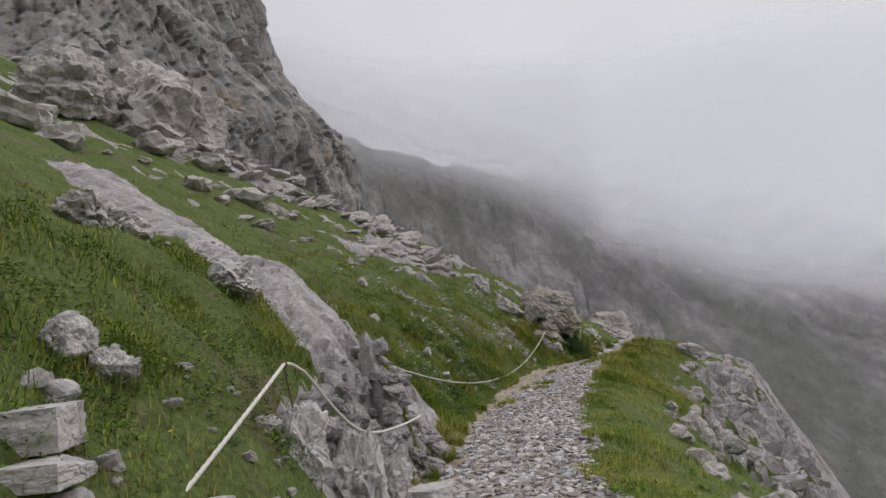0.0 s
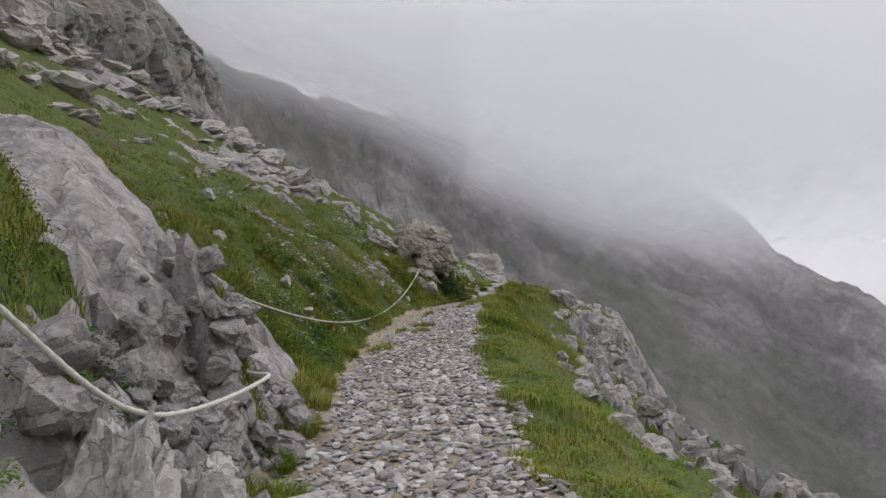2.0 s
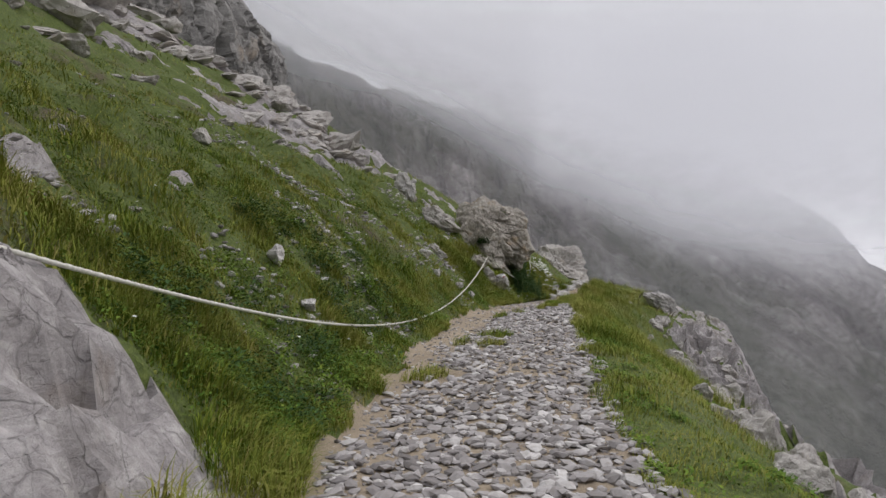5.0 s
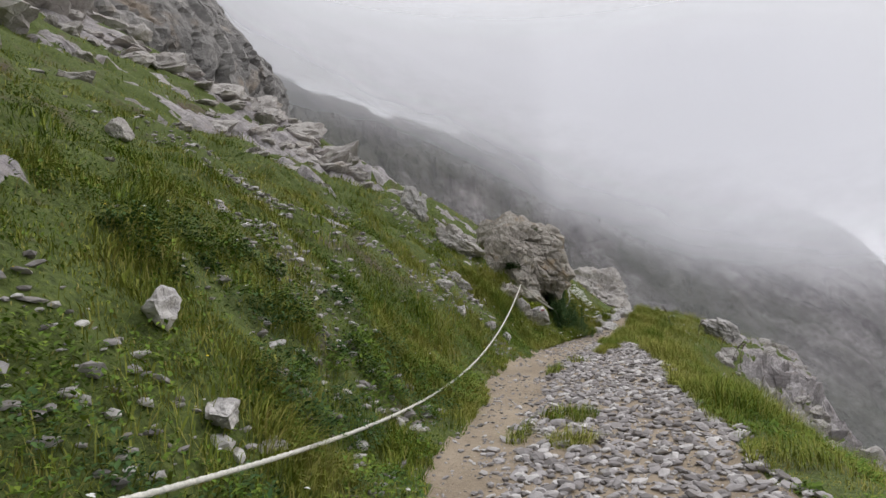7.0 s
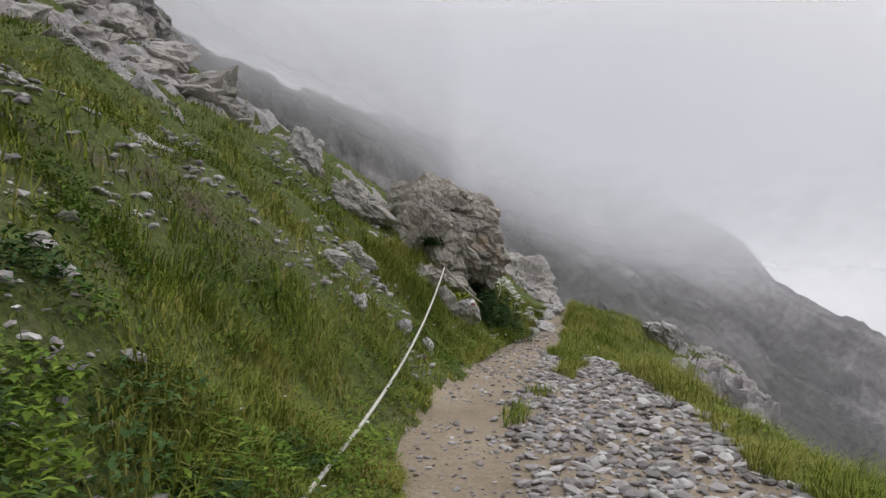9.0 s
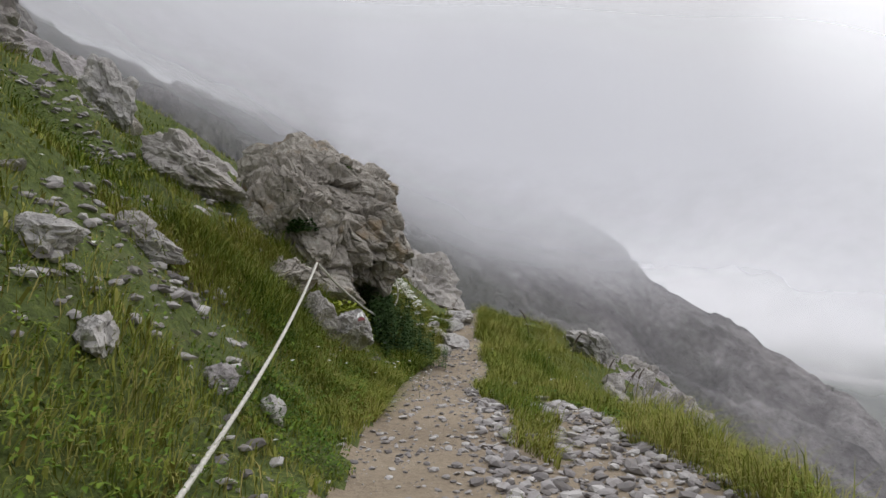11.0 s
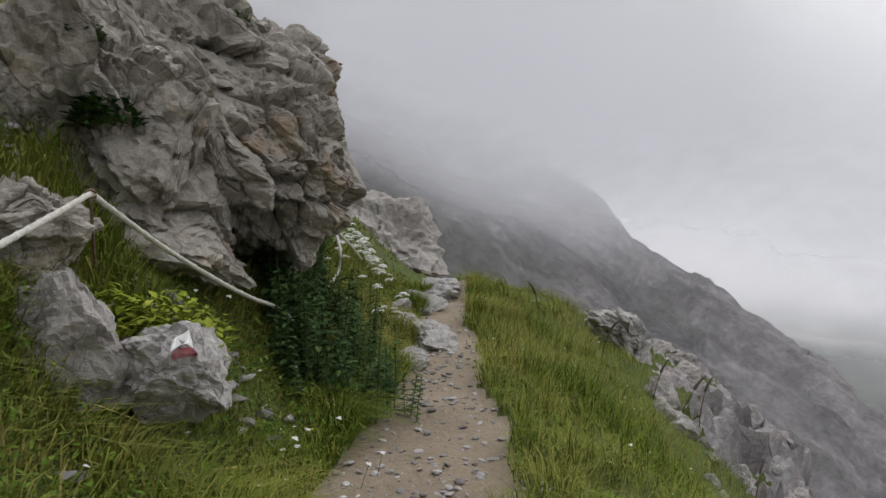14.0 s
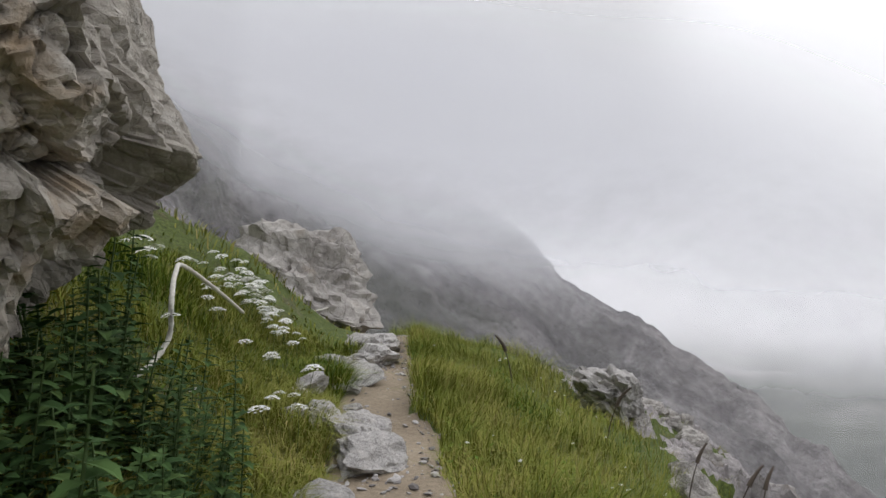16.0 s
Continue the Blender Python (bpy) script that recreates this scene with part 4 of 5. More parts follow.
def joined_stones(name, x, y, size, seed, material, label, lift=0.1):
    rnd = np.random.RandomState(seed)
    shapes, faces = chip_shapes(24, seed)
    n = len(x)
    kind = rnd.randint(0, 24, n)
    v = np.array(shapes)[kind] * size[:, None, None]
    v = np.einsum("nij,nkj->nki", turns(rnd, n, 0.22), v)
    v += np.stack([x, y, ground_z(x, y) + lift * size], 1)[:, None]
    k = v.shape[1]
    f = (faces[None] + (np.arange(n) * k)[:, None, None]).reshape(-1, 3)
    return tagged(new(name, mesh_of(name, v.reshape(-1, 3), f, material, False)), label, "gravel", kind="stuff")


def gravel_material():
    m = Nodes("gravel_stone", 0.9)
    geo = m.add("ShaderNodeNewGeometry").outputs["Random Per Island"]
    info = m.add("ShaderNodeObjectInfo").outputs["Random"]
    both = m.add("ShaderNodeMath")
    m.put(both.inputs[0], geo)
    m.put(both.inputs[1], info)
    wrap = m.add("ShaderNodeMath")
    wrap.operation = "FRACT"
    m.put(wrap.inputs[0], both.outputs[0])
    col = m.ramp(wrap.outputs[0], (0.0, (0.15, 0.138, 0.134)), (0.4, (0.28, 0.262, 0.258)), (0.75, (0.40, 0.38, 0.373)), (1.0, (0.57, 0.55, 0.535)))
    col = m.mix(m.grey(m.noise(25, 6, 0.7), 0.45, 0.7, 0.0, 0.5), col, (0.22, 0.19, 0.16))
    m.bump(m.noise(45, 6, 0.7), 0.5, 0.01)
    return m.colour(col)


GRAVEL = gravel_material()


def earth_lane(y):
    """Width of the bare trodden lane along the uphill edge."""
    return np.interp(y, [0, 9, 13, 15, 17, 20, 23, 25, 27, 46], [0.05, 0.05, 0.08, 0.2, 0.42, 0.6, 0.75, 0.85, 1.3, 1.3])


def tongue(x, y):
    """Where grass grows between the lane and the gravel, 0 to 1."""
    mid = np.interp(y, [22.6, 23.3, 24.4, 25.2, 26.4], [3.2, 3.42, 3.9, 4.25, 4.85])
    half = np.interp(y, [22.6, 23.3, 24.4, 25.2, 26.4], [0.0, 0.14, 0.26, 0.35, 0.5])
    return step(-0.12, 0.12, half - np.abs(x - mid) + 0.15 * vnoise(x * 3, y * 3, 0, 86)) * (y > 22.6) * (y < 25.8) + sum(np.hypot(x - a, y - b) < r for a, b, r in ((1.55, 17.9, 0.26), (1.33, 16.95, 0.2), (2.6, 21.9, 0.14)))


def gravel_spots(n, y0, y1, seed, edge=0.15, lane_less=0.72):
    rnd = np.random.RandomState(seed)
    y = rnd.uniform(y0, y1, n)
    x = left_x(y) + (right_x(y) - left_x(y) + 2 * edge) * rnd.rand(n) - edge
    lane = earth_lane(y) + 0.15 * fbm(x * 1.5, y * 1.5, 0, 3, 81)
    on_lane = 1 - step(-0.1, 0.15, x - left_x(y) - lane)
    keep = rnd.rand(n) < 1 - lane_less * on_lane
    tuft = (vnoise(x * 1.1, y * 0.8, 0, 85) > 0.62) & (y > 13)
    keep &= ~(tuft & (rnd.rand(n) < 0.75)) & ~((tongue(x, y) > 0.4) & (rnd.rand(n) < 0.85))
    return x[keep], y[keep], rnd, 1 - 0.6 * on_lane[keep]


gx1, gy1, rg, fit1 = gravel_spots(12000, 4, 14, 301)
joined_stones("path_gravel", gx1, gy1, (0.022 + 0.135 * rg.rand(len(gx1)) ** 2.8) * fit1, 302, GRAVEL, "loose flat grey stones covering the path")
gx2, gy2, rg, fit2 = gravel_spots(14500, 14, 26.5, 303)
joined_stones("path_gravel", gx2, gy2, (0.02 + 0.14 * rg.rand(len(gx2)) ** 3.0) * fit2, 304, GRAVEL, "loose flat grey stones covering the path")
gx3, gy3, rg, fit3 = gravel_spots(4200, 15, 36, 305, 0.05, 0.0)
joined_stones("path_grit", gx3, gy3, 0.012 + 0.075 * rg.rand(len(gx3)) ** 3.4, 306, GRAVEL, "small stones scattered on the trodden path")
rs = np.random.RandomState(307)
ys = rs.uniform(12.5, 28.5, 15000)
ds = np.abs(rs.normal(2.8, 1.9, 15000)) + 0.2
xs = np.interp(ys, PATH_Y, LEFT_X) - ds
bare = fbm(xs * 0.9, ys * 0.9, 0, 4, 88) > 0.26 + 0.25 * rs.rand(15000)
joined_stones("slope_scree", xs[bare], ys[bare], 0.025 + 0.15 * rs.rand(int(bare.sum())) ** 2.6, 308, GRAVEL, "small pale stones strewn over the turf slope")


# ---------------------------------------------------------------- grass and herbs
def grass_material(name, dark, mid, light, straw):
    m = Nodes(name, 0.85)
    m.bsdf.inputs["Specular IOR Level"].default_value = 0.1
    geo = m.add("ShaderNodeNewGeometry").outputs["Random Per Island"]
    col = m.ramp(geo, (0.0, dark), (0.45, mid), (0.85, light), (1.0, straw))
    patch = m.noise(0.7, 5, 0.6)
    col = m.mix(m.grey(m.noise(1.9, 4, 0.6), 0.48, 0.62, 0.0, 0.7), col, m.mix(geo, dark, mid))
    col = m.mix(m.grey(patch, 0.40, 0.60, 0.0, 0.85), col, m.mix(geo, light, straw))
    return m.colour(col)


GRASS = grass_material("meadow_grass", (0.05, 0.092, 0.013), (0.13, 0.184, 0.021), (0.232, 0.264, 0.035), (0.34, 0.285, 0.105))
HERB = grass_material("herb_leaf", (0.03, 0.07, 0.011), (0.065, 0.13, 0.017), (0.12, 0.20, 0.027), (0.19, 0.245, 0.037))
NETTLE = grass_material("nettle_leaf", (0.022, 0.05, 0.018), (0.04, 0.085, 0.026), (0.065, 0.12, 0.036), (0.09, 0.145, 0.045))


def blades(name, x, y, tall, wide, seed, material, label, lean=1.0):
    """Single blades, each bent over at its tip."""
    rnd = np.random.RandomState(seed)
    n = len(x)
    h = rnd.uniform(0, 2 * math.pi, n)
    out = np.stack([np.cos(h), np.sin(h), 0 * h], 1)
    flat = np.stack([-np.sin(h), np.cos(h), 0 * h], 1)
    foot = np.stack([x, y, ground_z(x, y) - 0.01], 1)
    bend = rnd.uniform(0.3, 1.3, n) * lean
    fall = np.stack([0.35 + 0.8 * fbm(x * 1.7, y * 1.7, 0, 2, 95), -0.1 + 0.8 * fbm(x * 1.7, y * 1.7, 0, 2, 96), 0 * x], 1)
    mid = foot + np.array([0, 0, 1.0]) * (tall * (0.62 - 0.12 * bend))[:, None] + out * (0.3 * bend * tall)[:, None] + fall * (0.1 * tall)[:, None]
    tip = foot + np.array([0, 0, 1.0]) * (tall * (1 - 0.45 * bend))[:, None] + out * (0.85 * bend * tall)[:, None] + fall * (0.3 * tall)[:, None]
    w = (wide / 2)[:, None]
    v = np.stack([foot - flat * w, foot + flat * w, mid - flat * w * 0.8, mid + flat * w * 0.8, tip], 1).reshape(-1, 3)
    i = (np.arange(n) * 5)[:, None]
    f = np.concatenate([i + [0, 1, 3], i + [0, 3, 2], i + [2, 3, 4]])
    return tagged(new(name, mesh_of(name, v, f, material)), label, "grass", kind="stuff")


def leaves(name, x, y, z, size, seed, material, label, category="plants"):
    """Small pointed leaves, each folded along its rib."""
    rnd = np.random.RandomState(seed)
    n = len(x)
    h, e = rnd.uniform(0, 2 * math.pi, n), rnd.uniform(-0.25, 0.8, n)
    out = np.stack([np.cos(h) * np.cos(e), np.sin(h) * np.cos(e), np.sin(e)], 1)
    flat = np.stack([-np.sin(h), np.cos(h), 0 * h], 1)
    up = np.cross(out, flat)
    foot = np.stack([x, y, z], 1)
    s = size[:, None]
    v = np.stack([foot, foot + out * s * 0.45 + flat * s * 0.24 + up * s * 0.08, foot + out * s * 0.5 - up * s * 0.02, foot + out * s * 0.45 - flat * s * 0.24 + up * s * 0.08, foot + out * s - up * s * 0.12], 1).reshape(-1, 3)
    i = (np.arange(n) * 5)[:, None]
    f = np.concatenate([i + [0, 2, 1], i + [0, 3, 2], i + [1, 2, 4], i + [2, 3, 4]])
    return tagged(new(name, mesh_of(name, v, f, material)), label, category, kind="stuff")


def turf_spots(n, seed, spread, y0, y1, side):
    """Places on the turf beside the path, thinner away from it."""
    rnd = np.random.RandomState(seed)
    y = rnd.uniform(y0, y1, n)
    d = np.abs(rnd.exponential(spread, n)) - 0.06
    x = left_x(y) - d if side < 0 else right_x(y) + d
    keep = (rock_mask(x, y) < 0.45) & (path_mask(x, y) < 0.6)
    thin = fbm(x * 0.9, y * 0.9, 0, 4, 88)
    bare = (thin > 0.32) & (side < 0) & (y > 12.5)
    keep &= ~bare | (rnd.rand(n) < 0.22)
    raw = (side < 0) & (y > 1.4) & (y < 5.0) & (x > left_x(y) - 0.62 - 0.25 * fbm(x * 1.6, y * 1.6, 0, 3, 89))
    keep &= ~raw | (rnd.rand(n) < 0.22)
    return x[keep], y[keep], rnd


def tallness(x, y, rnd, lo, hi):
    clump = np.clip(0.45 + 0.65 * fbm(x * 2.1, y * 2.1, 0, 3, 91), 0.05, 1) ** 1.3
    return (lo + (hi - lo) * clump) * rnd.uniform(0.55, 1.15, len(x))


for k, (n, spread, y0, y1, side, lo, hi, wide) in enumerate((
    (66000, 1.9, 1.5, 13, -1, 0.03, 0.22, 0.0052),
    (116000, 2.3, 12, 31, -1, 0.04, 0.27, 0.0058),
    (52000, 6.5, 8, 40, -1, 0.04, 0.20, 0.018),
    (46000, 1.1, 11.5, 20, -1, 0.06, 0.32, 0.0058),
    (36000, 1.1, 4, 20, 1, 0.03, 0.2, 0.006),
    (72000, 1.4, 18, 36, 1, 0.05, 0.42, 0.0052),
)):
    tx, ty, rt = turf_spots(n, 400 + k, spread, y0, y1, side)
    th = tallness(tx, ty, rt, lo, hi)
    blades("grass", tx, ty, th, wide * rt.uniform(0.6, 1.3, len(tx)), 420 + k, GRASS, "rough green and straw-coloured mountain grass")
rt = np.random.RandomState(470)
ty = rt.uniform(13, 27, 90000)
tx = left_x(ty) + (right_x(ty) - left_x(ty)) * rt.rand(90000)
keep = (tongue(tx, ty) > 0.5) & (rt.rand(90000) < 0.8) | (vnoise(tx * 1.1, ty * 0.8, 0, 85) > 0.66) & (tx > left_x(ty) + earth_lane(ty)) & (rt.rand(90000) < 0.7)
tx, ty = tx[keep], ty[keep]
blades("grass", tx, ty, rt.uniform(0.06, 0.2, len(tx)), rt.uniform(0.004, 0.008, len(tx)), 471, GRASS, "grass tufts growing on the gravel of the path")
rt = np.random.RandomState(475)
ty = rt.uniform(24.2, 32.8, 56000)
tx = np.interp(ty, PATH_Y, LEFT_X) - 1.9 * rt.rand(56000) ** 1.3 + 0.02
blades("grass", tx, ty, tallness(tx, ty, rt, 0.07, 0.36), rt.uniform(0.004, 0.008, 56000), 476, GRASS, "thick green grass beside the path below the boulder", 1.2)
for k, (n, spread, y0, y1, side) in enumerate(((34000, 1.7, 1.5, 13, -1), (52000, 2.2, 12, 30, -1), (18000, 1.3, 4, 34, 1))):
    tx, ty, rt = turf_spots(n, 440 + k, spread, y0, y1, side)
    clump = fbm(tx * 1.2, ty * 1.2, 0, 3, 93) > 0.0
    tx, ty = tx[clump], ty[clump]
    tz = ground_z(tx, ty) + rt.uniform(0.0, 0.2, len(tx)) * (0.5 + 0.5 * fbm(tx * 2, ty * 2, 0, 2, 94))
    leaves("herbs", tx, ty, tz, rt.uniform(0.015, 0.045, len(tx)), 450 + k, HERB, "low green herbs growing between the grass")


def mounds(n, seed, y0, y1, spread, radius, leaf, material, name, label, side=-1, per=95):
    """Cushions of leafy herbs."""
    cx0, cy0, rnd = turf_spots(n, seed, spread, y0, y1, side)
    m = len(cx0)
    rad = rnd.uniform(*radius, m)
    k = np.repeat(np.arange(m), per)
    a, q = rnd.uniform(0, 2 * math.pi, len(k)), np.sqrt(rnd.rand(len(k)))
    px, py = cx0[k] + rad[k] * q * np.cos(a), cy0[k] + rad[k] * q * np.sin(a)
    pz = ground_z(px, py) + rad[k] * 0.8 * np.sqrt(np.maximum(1 - q * q, 0)) * rnd.uniform(0.35, 1.0, len(k))
    free = (path_mask(px, py) < 0.4)
    leaves(name, px[free], py[free], pz[free], rnd.uniform(*leaf, int(free.sum())), seed + 1, material, label)


mounds(200, 500, 1.8, 13, 1.6, (0.08, 0.28), (0.016, 0.042), HERB, "herb_cushions", "leafy green herbs in cushions on the bank")
mounds(560, 510, 12, 29, 2.3, (0.08, 0.34), (0.016, 0.045), HERB, "herb_cushions", "leafy green herbs in cushions on the slope")
mounds(170, 520, 6, 33, 1.3, (0.06, 0.18), (0.02, 0.05), HERB, "herb_cushions", "leafy green herbs at the edge of the path", side=1)


def stem_data(name, height, radius, material, bend=0.1):
    t = np.linspace(0, 1, 6)
    p = np.stack([bend * height * t**2, 0 * t, height * t], 1)
    k = 5
    a = np.linspace(0, 2 * math.pi, k, endpoint=False)
    r = radius * (1 - 0.5 * t)
    v = p[:, None] + np.stack([np.cos(a)[None] * r[:, None], np.sin(a)[None] * r[:, None], np.zeros((6, k))], -1)
    i = np.arange(6 * k).reshape(6, k)
    j = np.roll(i, -1, 1)
    return mesh_of(name, v.reshape(-1, 3), np.stack([i[:-1], j[:-1], j[1:], i[1:]], -1).reshape(-1, 4), material), p


def leaf_sheet(points, outs, sizes, material, name, droop=0.25, width=0.3):
    """Pointed leaves at given points, pointing outwards."""
    v, f = [], []
    for p, o, s in zip(points, outs, sizes):
        o = np.asarray(o, float) / np.linalg.norm(o)
        side = np.cross(o, (0, 0, 1.0))
        side /= np.linalg.norm(side) + 1e-9
        up = np.cross(side, o)
        b = len(v)
        for along, across, rise in ((0, 0, 0), (0.25, width, 0.06), (0.3, 0, -0.02), (0.25, -width, 0.06), (0.65, width * 0.7, -0.02), (0.68, 0, -0.08), (0.65, -width * 0.7, -0.02), (1, 0, -droop)):
            v.append(p + s * (along * o + across * side + rise * up))
        f += [[b, b + 2, b + 1], [b, b + 3, b + 2], [b + 1, b + 2, b + 5], [b + 1, b + 5, b + 4], [b + 2, b + 3, b + 6], [b + 2, b + 6, b + 5], [b + 4, b + 5, b + 7], [b + 5, b + 6, b + 7]]
    return mesh_of(name, np.array(v), np.array(f), material, False)


STALK = Nodes("green_stem", 0.7).colour((0.06, 0.10, 0.03, 1))
DRY = Nodes("dry_stalk", 0.85).colour((0.09, 0.07, 0.055, 1))


def nettle(height, seed):
    """A tall leafy plant: a stem and pairs of toothed leaves."""
    rnd = random.Random(seed)
    ob = tagged(new("leafy_plant"), "tall dark green leafy plant under the boulder", "plant", "leafy plants under the boulder")
    stem, p = stem_data("stem", height, 0.005, STALK, rnd.uniform(-0.1, 0.25))
    part("stem", stem, ob)
    pts, outs, sizes = [], [], []
    for k in range(int(height / 0.03)):
        t = 0.12 + 0.88 * k / int(height / 0.03)
        base = np.array([np.interp(t, np.linspace(0, 1, 6), p[:, c]) for c in range(3)])
        for s in (0, 1):
            a = k * 1.57 + s * math.pi + rnd.uniform(-0.3, 0.3)
            pts.append(base)
            outs.append((math.cos(a), math.sin(a), rnd.uniform(-0.1, 0.5)))
            sizes.append((0.098 - 0.042 * t) * rnd.uniform(0.6, 1.2))
    part("leaves", leaf_sheet(pts, outs, sizes, NETTLE, "leaves"), ob)
    return ob


rp = random.Random(7)
plants = [nettle(h, 600 + k) for k, h in enumerate((0.35, 0.45, 0.52, 0.6))]
spots = [(3.45 + 0.85 * rp.random() + 0.0, 27.15 + 1.6 * rp.random()) for _ in range(150)]
spots += [(4.0 + 0.5 * rp.random(), 28.3 + 0.9 * rp.random()) for _ in range(30)]
for k, (x, y) in enumerate(spots):
    s = rp.uniform(0.75, 1.35) if x < 4.1 else rp.uniform(0.6, 1.0)
    m = place(x, y, 0.01, rp.uniform(0, 360), rp.uniform(-8, 8), rp.uniform(0, 14)) @ Matrix.Diagonal((s, s, s, 1))
    if k < 4:
        plants[k].matrix_world = m
    else:
        copy_thing(plants[k % 4], m)


# ---------------------------------------------------------------- flowers
WHITE = Nodes("white_petal", 0.8).colour((0.72, 0.72, 0.68, 1))
YELLOW = Nodes("yellow_petal", 0.8).colour((0.62, 0.48, 0.03, 1))


def flower(name, label, group, height, spread, blossoms, size, petal, seed):
    """A thin stem under a flat head of small blossoms."""
    rnd = np.random.RandomState(seed)
    ob = tagged(new(name), label, "flower", group)
    stem, p = stem_data("stem", height, 0.0022, STALK, 0.15)
    part("stem", stem, ob)
    v, f = [], []
    for k in range(blossoms):
        a, q = k * 2.4, spread * math.sqrt((k + 0.5) / blossoms)
        c = p[-1] + np.array([q * math.cos(a), q * math.sin(a), 0.01 - 1.5 * q * q / max(spread, 1e-3) * 0.3 + rnd.uniform(-0.003, 0.003)])
        b = len(v)
        v.append(c + (0, 0, size * 0.35))
        for s in range(6):
            v.append(c + size * np.array([math.cos(s * math.pi / 3), math.sin(s * math.pi / 3), rnd.uniform(-0.25, 0.25)]))
        f += [[b, b + 1 + s, b + 1 + (s + 1) % 6] for s in range(6)]
    part("flower_head", mesh_of("flower_head", np.array(v), np.array(f), petal, False), ob, "cluster of small blossoms")
    return ob


def strew(first, places, seed, sizes=(0.7, 1.2)):
    rnd = random.Random(seed)
    for k, (x, y) in enumerate(places):
        s = rnd.uniform(*sizes)
        m = place(x, y, 0.01, rnd.uniform(0, 360), rnd.uniform(-12, 12), rnd.uniform(-4, 18)) @ Matrix.Diagonal((s, s, s, 1))
        if k == 0:
            first.matrix_world = m
        else:
            copy_thing(first, m)


rf = random.Random(11)
umbel = flower("white_umbel", "white flat-topped wild flower in the grass", "white flowers by the boulder", 0.3, 0.055, 26, 0.011, WHITE, 1)
strew(umbel, [(rf.gauss(5.25, 0.16), rf.gauss(32.2, 0.4)) for _ in range(70)] + [(4.2 + 1.3 * rf.random(), 29.3 + 2.4 * rf.random()) for _ in range(30)], 12)
clover = flower("white_blossom", "small white flower head in the meadow grass", "white flowers in the meadow", 0.17, 0.012, 9, 0.008, WHITE, 2)
strew(clover, [(2.6 + 1.2 * rf.random(), 25.4 + 2.2 * rf.random()) for _ in range(40)] + [off_edge(rf.uniform(24, 33), rf.uniform(0.1, 2.2)) for _ in range(46)] + [up_slope(rf.uniform(11, 26), rf.uniform(0.2, 3)) for _ in range(60)], 13)
hawk = flower("yellow_blossom", "small yellow flower in the meadow grass", "yellow flowers in the meadow", 0.16, 0.008, 5, 0.009, YELLOW, 3)
strew(hawk, [up_slope(rf.uniform(2, 22), rf.uniform(0.3, 2.5)) for _ in range(26)] + [(2.7 + 0.8 * rf.random(), 25.2 + 1.5 * rf.random()) for _ in range(12)], 14)


# ---------------------------------------------------------------- dry stalks at the edge
def stalk():
    ob = tagged(new("dry_stalk"), "dark withered stalk standing at the edge of the drop", "plant", "dry stalks at the edge")
    part("stem", stem_data("stem", 0.42, 0.006, DRY, 0.25)[0], ob)
    head = stem_data("seed_head", 0.16, 0.016, DRY, 0.3)[0]
    part("seed_head", head, ob, "withered brown seed head", m=pose(0.06, 0, 0.32, 0, 18, 0))
    return ob


strew(stalk(), [(8.6, 30.2), (8.75, 29.9), (8.9, 29.7), (8.95, 29.4), (8.3, 30.9), (7.9, 31.9), (9.0, 28.9)], 15, (0.7, 1.2))


# ---------------------------------------------------------------- trees, road and house far off
BARK = Nodes("dark_bark", 0.9).colour((0.05, 0.04, 0.03, 1))
NEEDLE = grass_material("spruce_needle", (0.012, 0.022, 0.012), (0.02, 0.035, 0.018), (0.03, 0.05, 0.025), (0.04, 0.055, 0.03))


def spruce(height, seed):
    ob = tagged(new("spruce_tree"), "small dark spruce on the distant ridge", "tree", "trees on the ridge")
    part("trunk", stem_data("trunk", height, height * 0.03, BARK, 0.0)[0], ob)
    rnd = random.Random(seed)
    pts, outs, sizes = [], [], []
    for k in range(130):
        t = 0.1 + 0.9 * k / 130
        a = k * 2.4
        pts.append(np.array([0, 0, height * t]))
        outs.append((math.cos(a), math.sin(a), rnd.uniform(-0.5, 0.1)))
        sizes.append(height * (0.3 * (1 - t) + 0.04) * rnd.uniform(0.7, 1.2))
    part("crown", leaf_sheet(pts, outs, sizes, NEEDLE, "crown", 0.2, 0.25), ob)
    return ob


def flank_spot(deg, t):
    R, top, slope = (float(v) for v in flank_shape(deg))
    r = R * (1 - 0.74 * t)
    return Vector((2 + r * math.sin(radians(deg)), 15 + r * math.cos(radians(deg)), top - R * 0.74 * t * slope))


tree = spruce(2.3, 1)
for k, (deg, t, s) in enumerate(((40.6, 0.005, 1.0), (44.0, 0.005, 0.6), (48.6, 0.01, 0.8), (50.4, 0.01, 0.7), (53.5, 0.06, 1.0), (56.5, 0.13, 1.2), (52.0, 0.1, 0.7))):
    p = flank_spot(deg, t)
    m = Matrix.Translation(p + Vector((0, 0, -0.9))) @ Matrix.Diagonal((s, s, s, 1))
    if k == 0:
        tree.matrix_world = m
    else:
        copy_thing(tree, m)


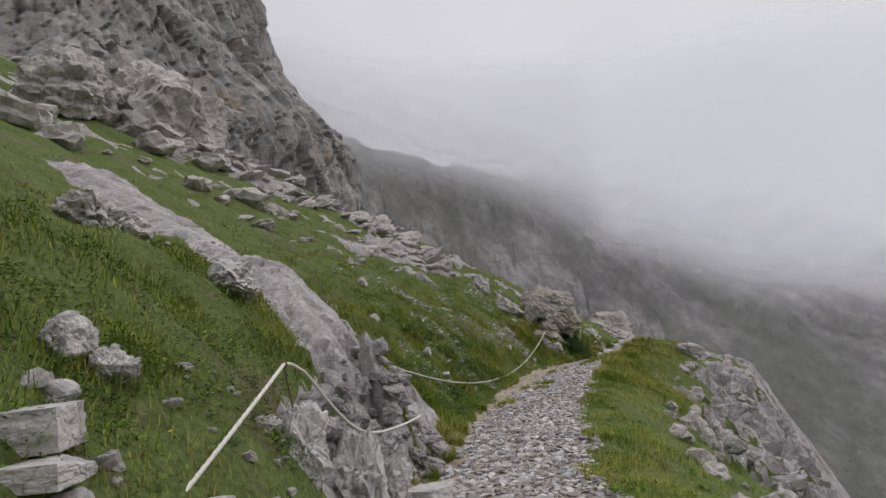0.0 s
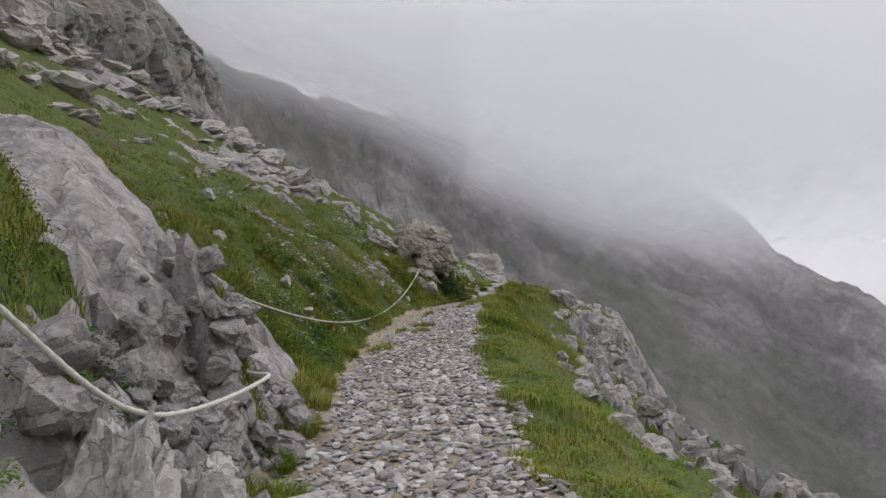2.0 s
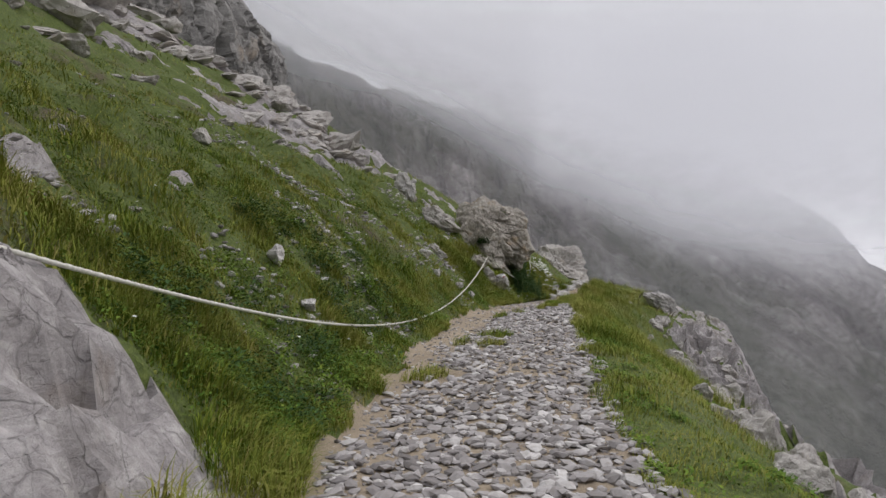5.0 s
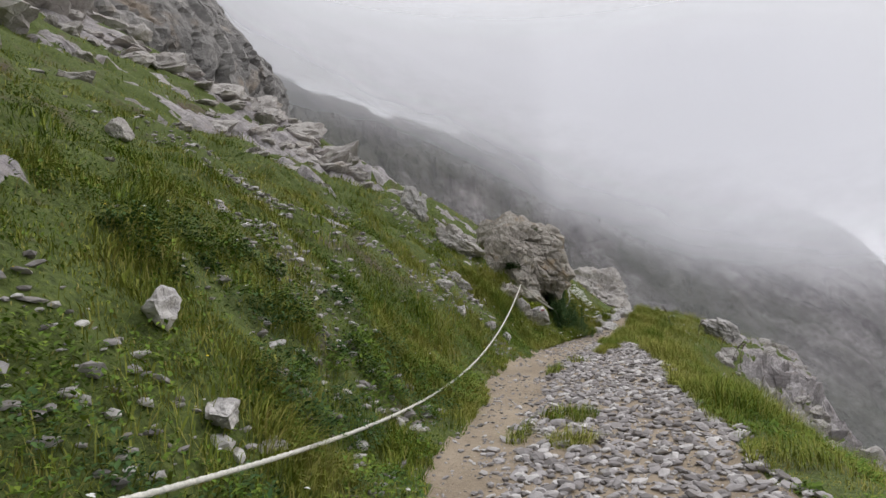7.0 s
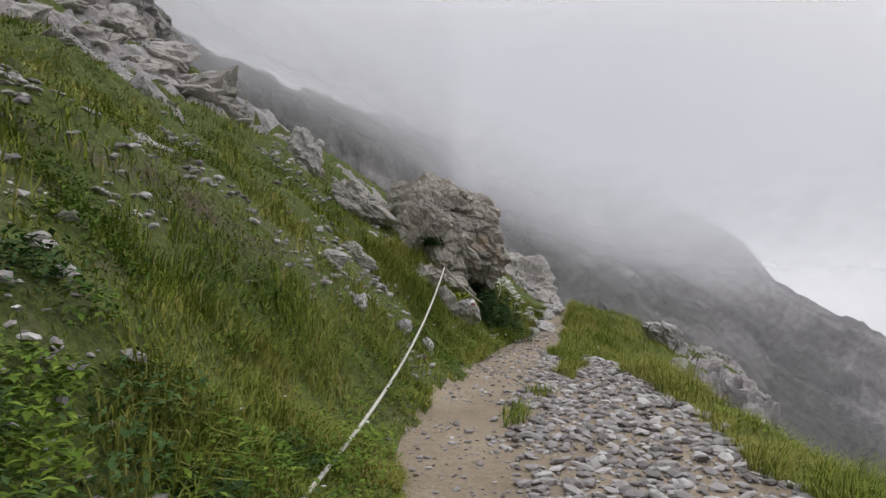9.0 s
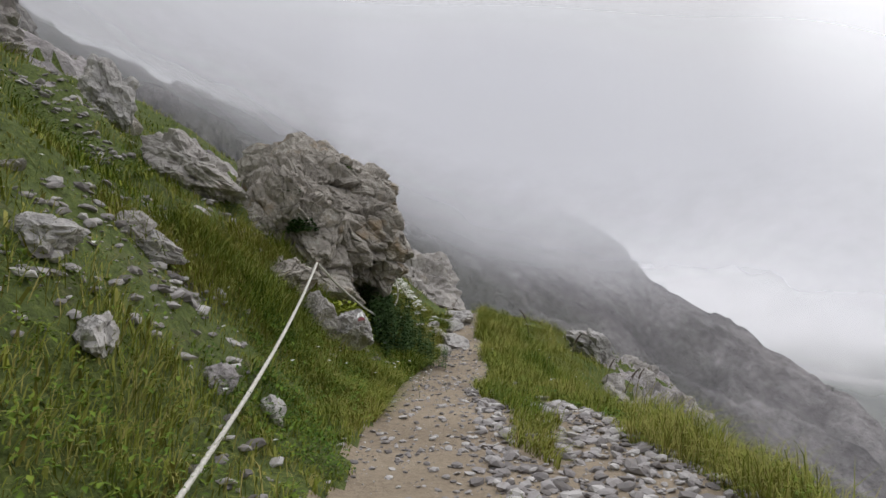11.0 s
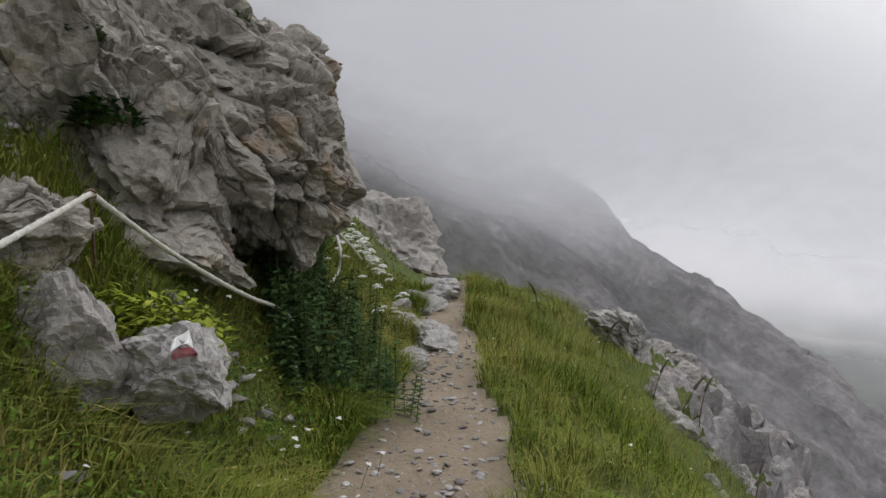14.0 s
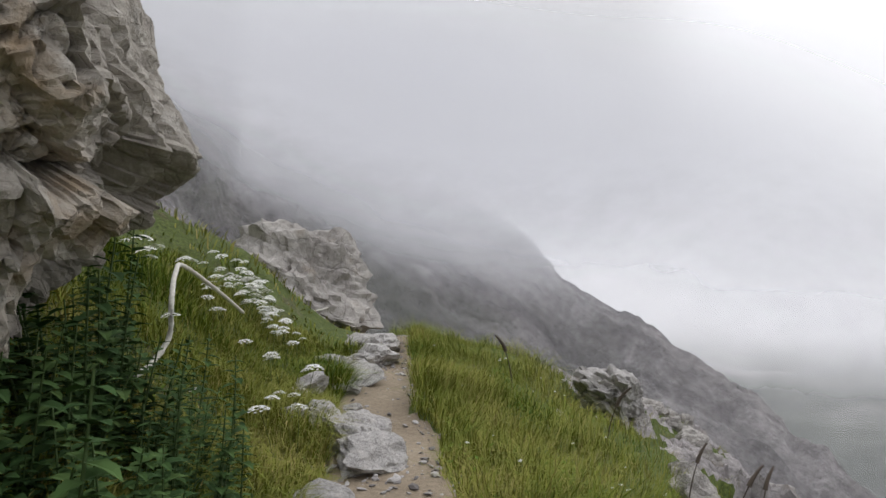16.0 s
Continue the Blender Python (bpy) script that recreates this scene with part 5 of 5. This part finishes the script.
def road_strip():
    """A pale road along the valley side, with its own thickness."""
    deg = np.radians(np.linspace(49.0, 55.2, 60))
    r = 1180 + 14 * np.sin(deg * 60)
    x, y = r * np.sin(deg), 20 + r * np.cos(deg)
    z = np.full(60, float(valley_z(x, y).max()) + 3.0)
    out = np.stack([np.sin(deg), np.cos(deg)], 1)
    rows = []
    for off, dz in ((-3.0, -9.0), (-3.0, 0.0), (3.0, 0.0), (3.0, -9.0)):
        rows.append(np.stack([x + off * out[:, 0], y + off * out[:, 1], z + dz], 1))
    return mesh_of("valley_road", np.array(rows).reshape(-1, 3), grid_faces(4, 60), PALE)


tagged(new("valley_road", road_strip()), "pale road on an embankment in the far valley", "road", kind="structure")


def valley_house():
    ob = tagged(new("valley_house"), "small white house beside the valley road", "house")
    w, d, h = 10.0, 8.0, 7.0
    v = [(-w / 2, -d / 2, 0), (w / 2, -d / 2, 0), (w / 2, d / 2, 0), (-w / 2, d / 2, 0), (-w / 2, -d / 2, h), (w / 2, -d / 2, h), (w / 2, d / 2, h), (-w / 2, d / 2, h), (-w / 2, 0, h + 4), (w / 2, 0, h + 4)]
    part("wall", mesh_of("wall", v, [[0, 1, 5, 4], [1, 2, 6, 9, 5], [2, 3, 7, 6], [3, 0, 4, 8, 7]], WHITE, False), ob)
    q = [(-6, -5, h - 0.6), (6, -5, h - 0.6), (6, 0, h + 4.2), (-6, 0, h + 4.2), (6, 5, h - 0.6), (-6, 5, h - 0.6)]
    part("roof", mesh_of("roof", q, [[0, 1, 2, 3], [3, 2, 4, 5]], PALE, False), ob)
    a = radians(53)
    x, y = 1165 * math.sin(a), 20 + 1165 * math.cos(a)
    ob.matrix_world = pose(x, y, float(valley_z(x, y)) - 0.5, 0, 0, -50)


valley_house()


# ---------------------------------------------------------------- green tufts on and by the boulder
def clump(x, y, z, radius, count, seed, leaf, material, label):
    rnd = np.random.RandomState(seed)
    a, q, h = rnd.uniform(0, 2 * math.pi, count), np.sqrt(rnd.rand(count)), rnd.rand(count)
    leaves("herb_cushion", x + radius * q * np.cos(a), y + radius * q * np.sin(a), z + radius * 1.1 * h * np.sqrt(1.001 - q * q), rnd.uniform(*leaf, count), seed + 1, material, label)


clump(2.54, 27.32, 0.92, 0.17, 520, 700, (0.04, 0.10), NETTLE, "dark green tuft growing in a cleft of the boulder")
clump(2.4, 27.4, 1.36, 0.12, 260, 702, (0.04, 0.08), NETTLE, "dark green tuft growing in a cleft of the boulder")
clump(3.25, 28.4, 1.75, 0.16, 200, 704, (0.03, 0.06), HERB, "green tuft growing on the boulder")
BRIGHT = grass_material("bright_herb", (0.10, 0.15, 0.015), (0.16, 0.22, 0.02), (0.24, 0.30, 0.03), (0.32, 0.34, 0.05))
clump(2.85, 26.35, -0.1, 0.24, 520, 706, (0.04, 0.08), BRIGHT, "bright yellow-green herbs beside the marked rock")
clump(2.65, 26.3, 0.0, 0.18, 300, 708, (0.04, 0.08), BRIGHT, "bright yellow-green herbs beside the marked rock")


def tuft(x, y, radius, count, tall, seed):
    rnd = np.random.RandomState(seed)
    a, q = rnd.uniform(0, 2 * math.pi, count), np.sqrt(rnd.rand(count))
    blades("grass_tuft", x + radius * q * np.cos(a), y + 1.6 * radius * q * np.sin(a), tall * rnd.uniform(0.5, 1.1, count), rnd.uniform(0.004, 0.008, count), seed + 1, GRASS, "tuft of green grass at the foot of the rock bank")


for k, (x, y, r, h) in enumerate(((-0.6, 10.35, 0.2, 0.24), (-0.7, 9.3, 0.2, 0.24), (-1.05, 8.35, 0.14, 0.18), (-0.6, 11.4, 0.25, 0.26), (-0.72, 7.3, 0.2, 0.2), (-0.78, 8.2, 0.13, 0.16))):
    tuft(x, y, r, 1100, h, 720 + 2 * k)
rb = random.Random(740)
for k in range(40):
    y = rb.uniform(12.0, 14.4)
    x = float(left_x(y)) - rb.uniform(0.2, 1.4)
    clump(x, y, float(ground_z(x, y)) - 0.05, rb.uniform(0.13, 0.28), 220, 1300 + 2 * k, (0.02, 0.055), HERB if k % 3 == 0 else NETTLE, "dark leafy herbs growing thickly on the slope")
for k in range(64):
    y = rb.uniform(12.2, 19.8)
    x = float(left_x(y)) - 0.25 - abs(rb.gauss(0.3, 0.8))
    clump(x, y, float(ground_z(x, y)) - 0.05, rb.uniform(0.1, 0.26), 230, 760 + 2 * k, (0.02, 0.055), NETTLE if k % 3 == 0 else HERB, "dark leafy herbs growing thickly on the slope")
for k in range(44):
    y = rb.uniform(15.6, 18.6)
    x = float(left_x(y)) - rb.uniform(0.55, 2.0)
    clump(x, y, float(ground_z(x, y)) - 0.05, rb.uniform(0.12, 0.28), 300, 1000 + 2 * k, (0.022, 0.06), HERB if k % 3 == 0 else NETTLE, "dark leafy herbs growing thickly on the slope")
for k in range(30):
    y = rb.uniform(24.9, 27.6)
    x = float(left_x(y)) - rb.uniform(0.2, 1.5)
    clump(x, y, float(ground_z(x, y)) - 0.05, rb.uniform(0.08, 0.2), 220, 1200 + 2 * k, (0.016, 0.04), HERB, "leafy green herbs between the grass below the boulder")
for k in range(34):
    y = rb.uniform(2.2, 7.0)
    x = float(left_x(y)) - rb.uniform(0.55, 1.15)
    clump(x, y, float(ground_z(x, y)) - 0.06, rb.uniform(0.08, 0.18), 200, 900 + 2 * k, (0.014, 0.035), NETTLE if k % 2 == 0 else HERB, "dark leafy herbs hanging over the bank")


# ---------------------------------------------------------------- larger stones of the path, one by one
path_ob = bpy.data.objects["path"]
shapes, chip_faces = chip_shapes(12, 333)
stone_data = [mesh_of("stone", v, chip_faces, GRAVEL, False) for v in shapes]
sx, sy, rstone, fit4 = gravel_spots(420, 5, 25, 334, 0.0)
lift = ground_z(sx, sy)
for k in range(min(300, len(sx))):
    s = 0.07 + 0.11 * rstone.rand() ** 2
    ob = part("stone", stone_data[k % 12], path_ob)
    ob.matrix_world = pose(sx[k], sy[k], lift[k] + 0.13 * s, rstone.uniform(-14, 14), rstone.uniform(-14, 14), rstone.uniform(0, 360)) @ Matrix.Diagonal((s, s, s, 1))
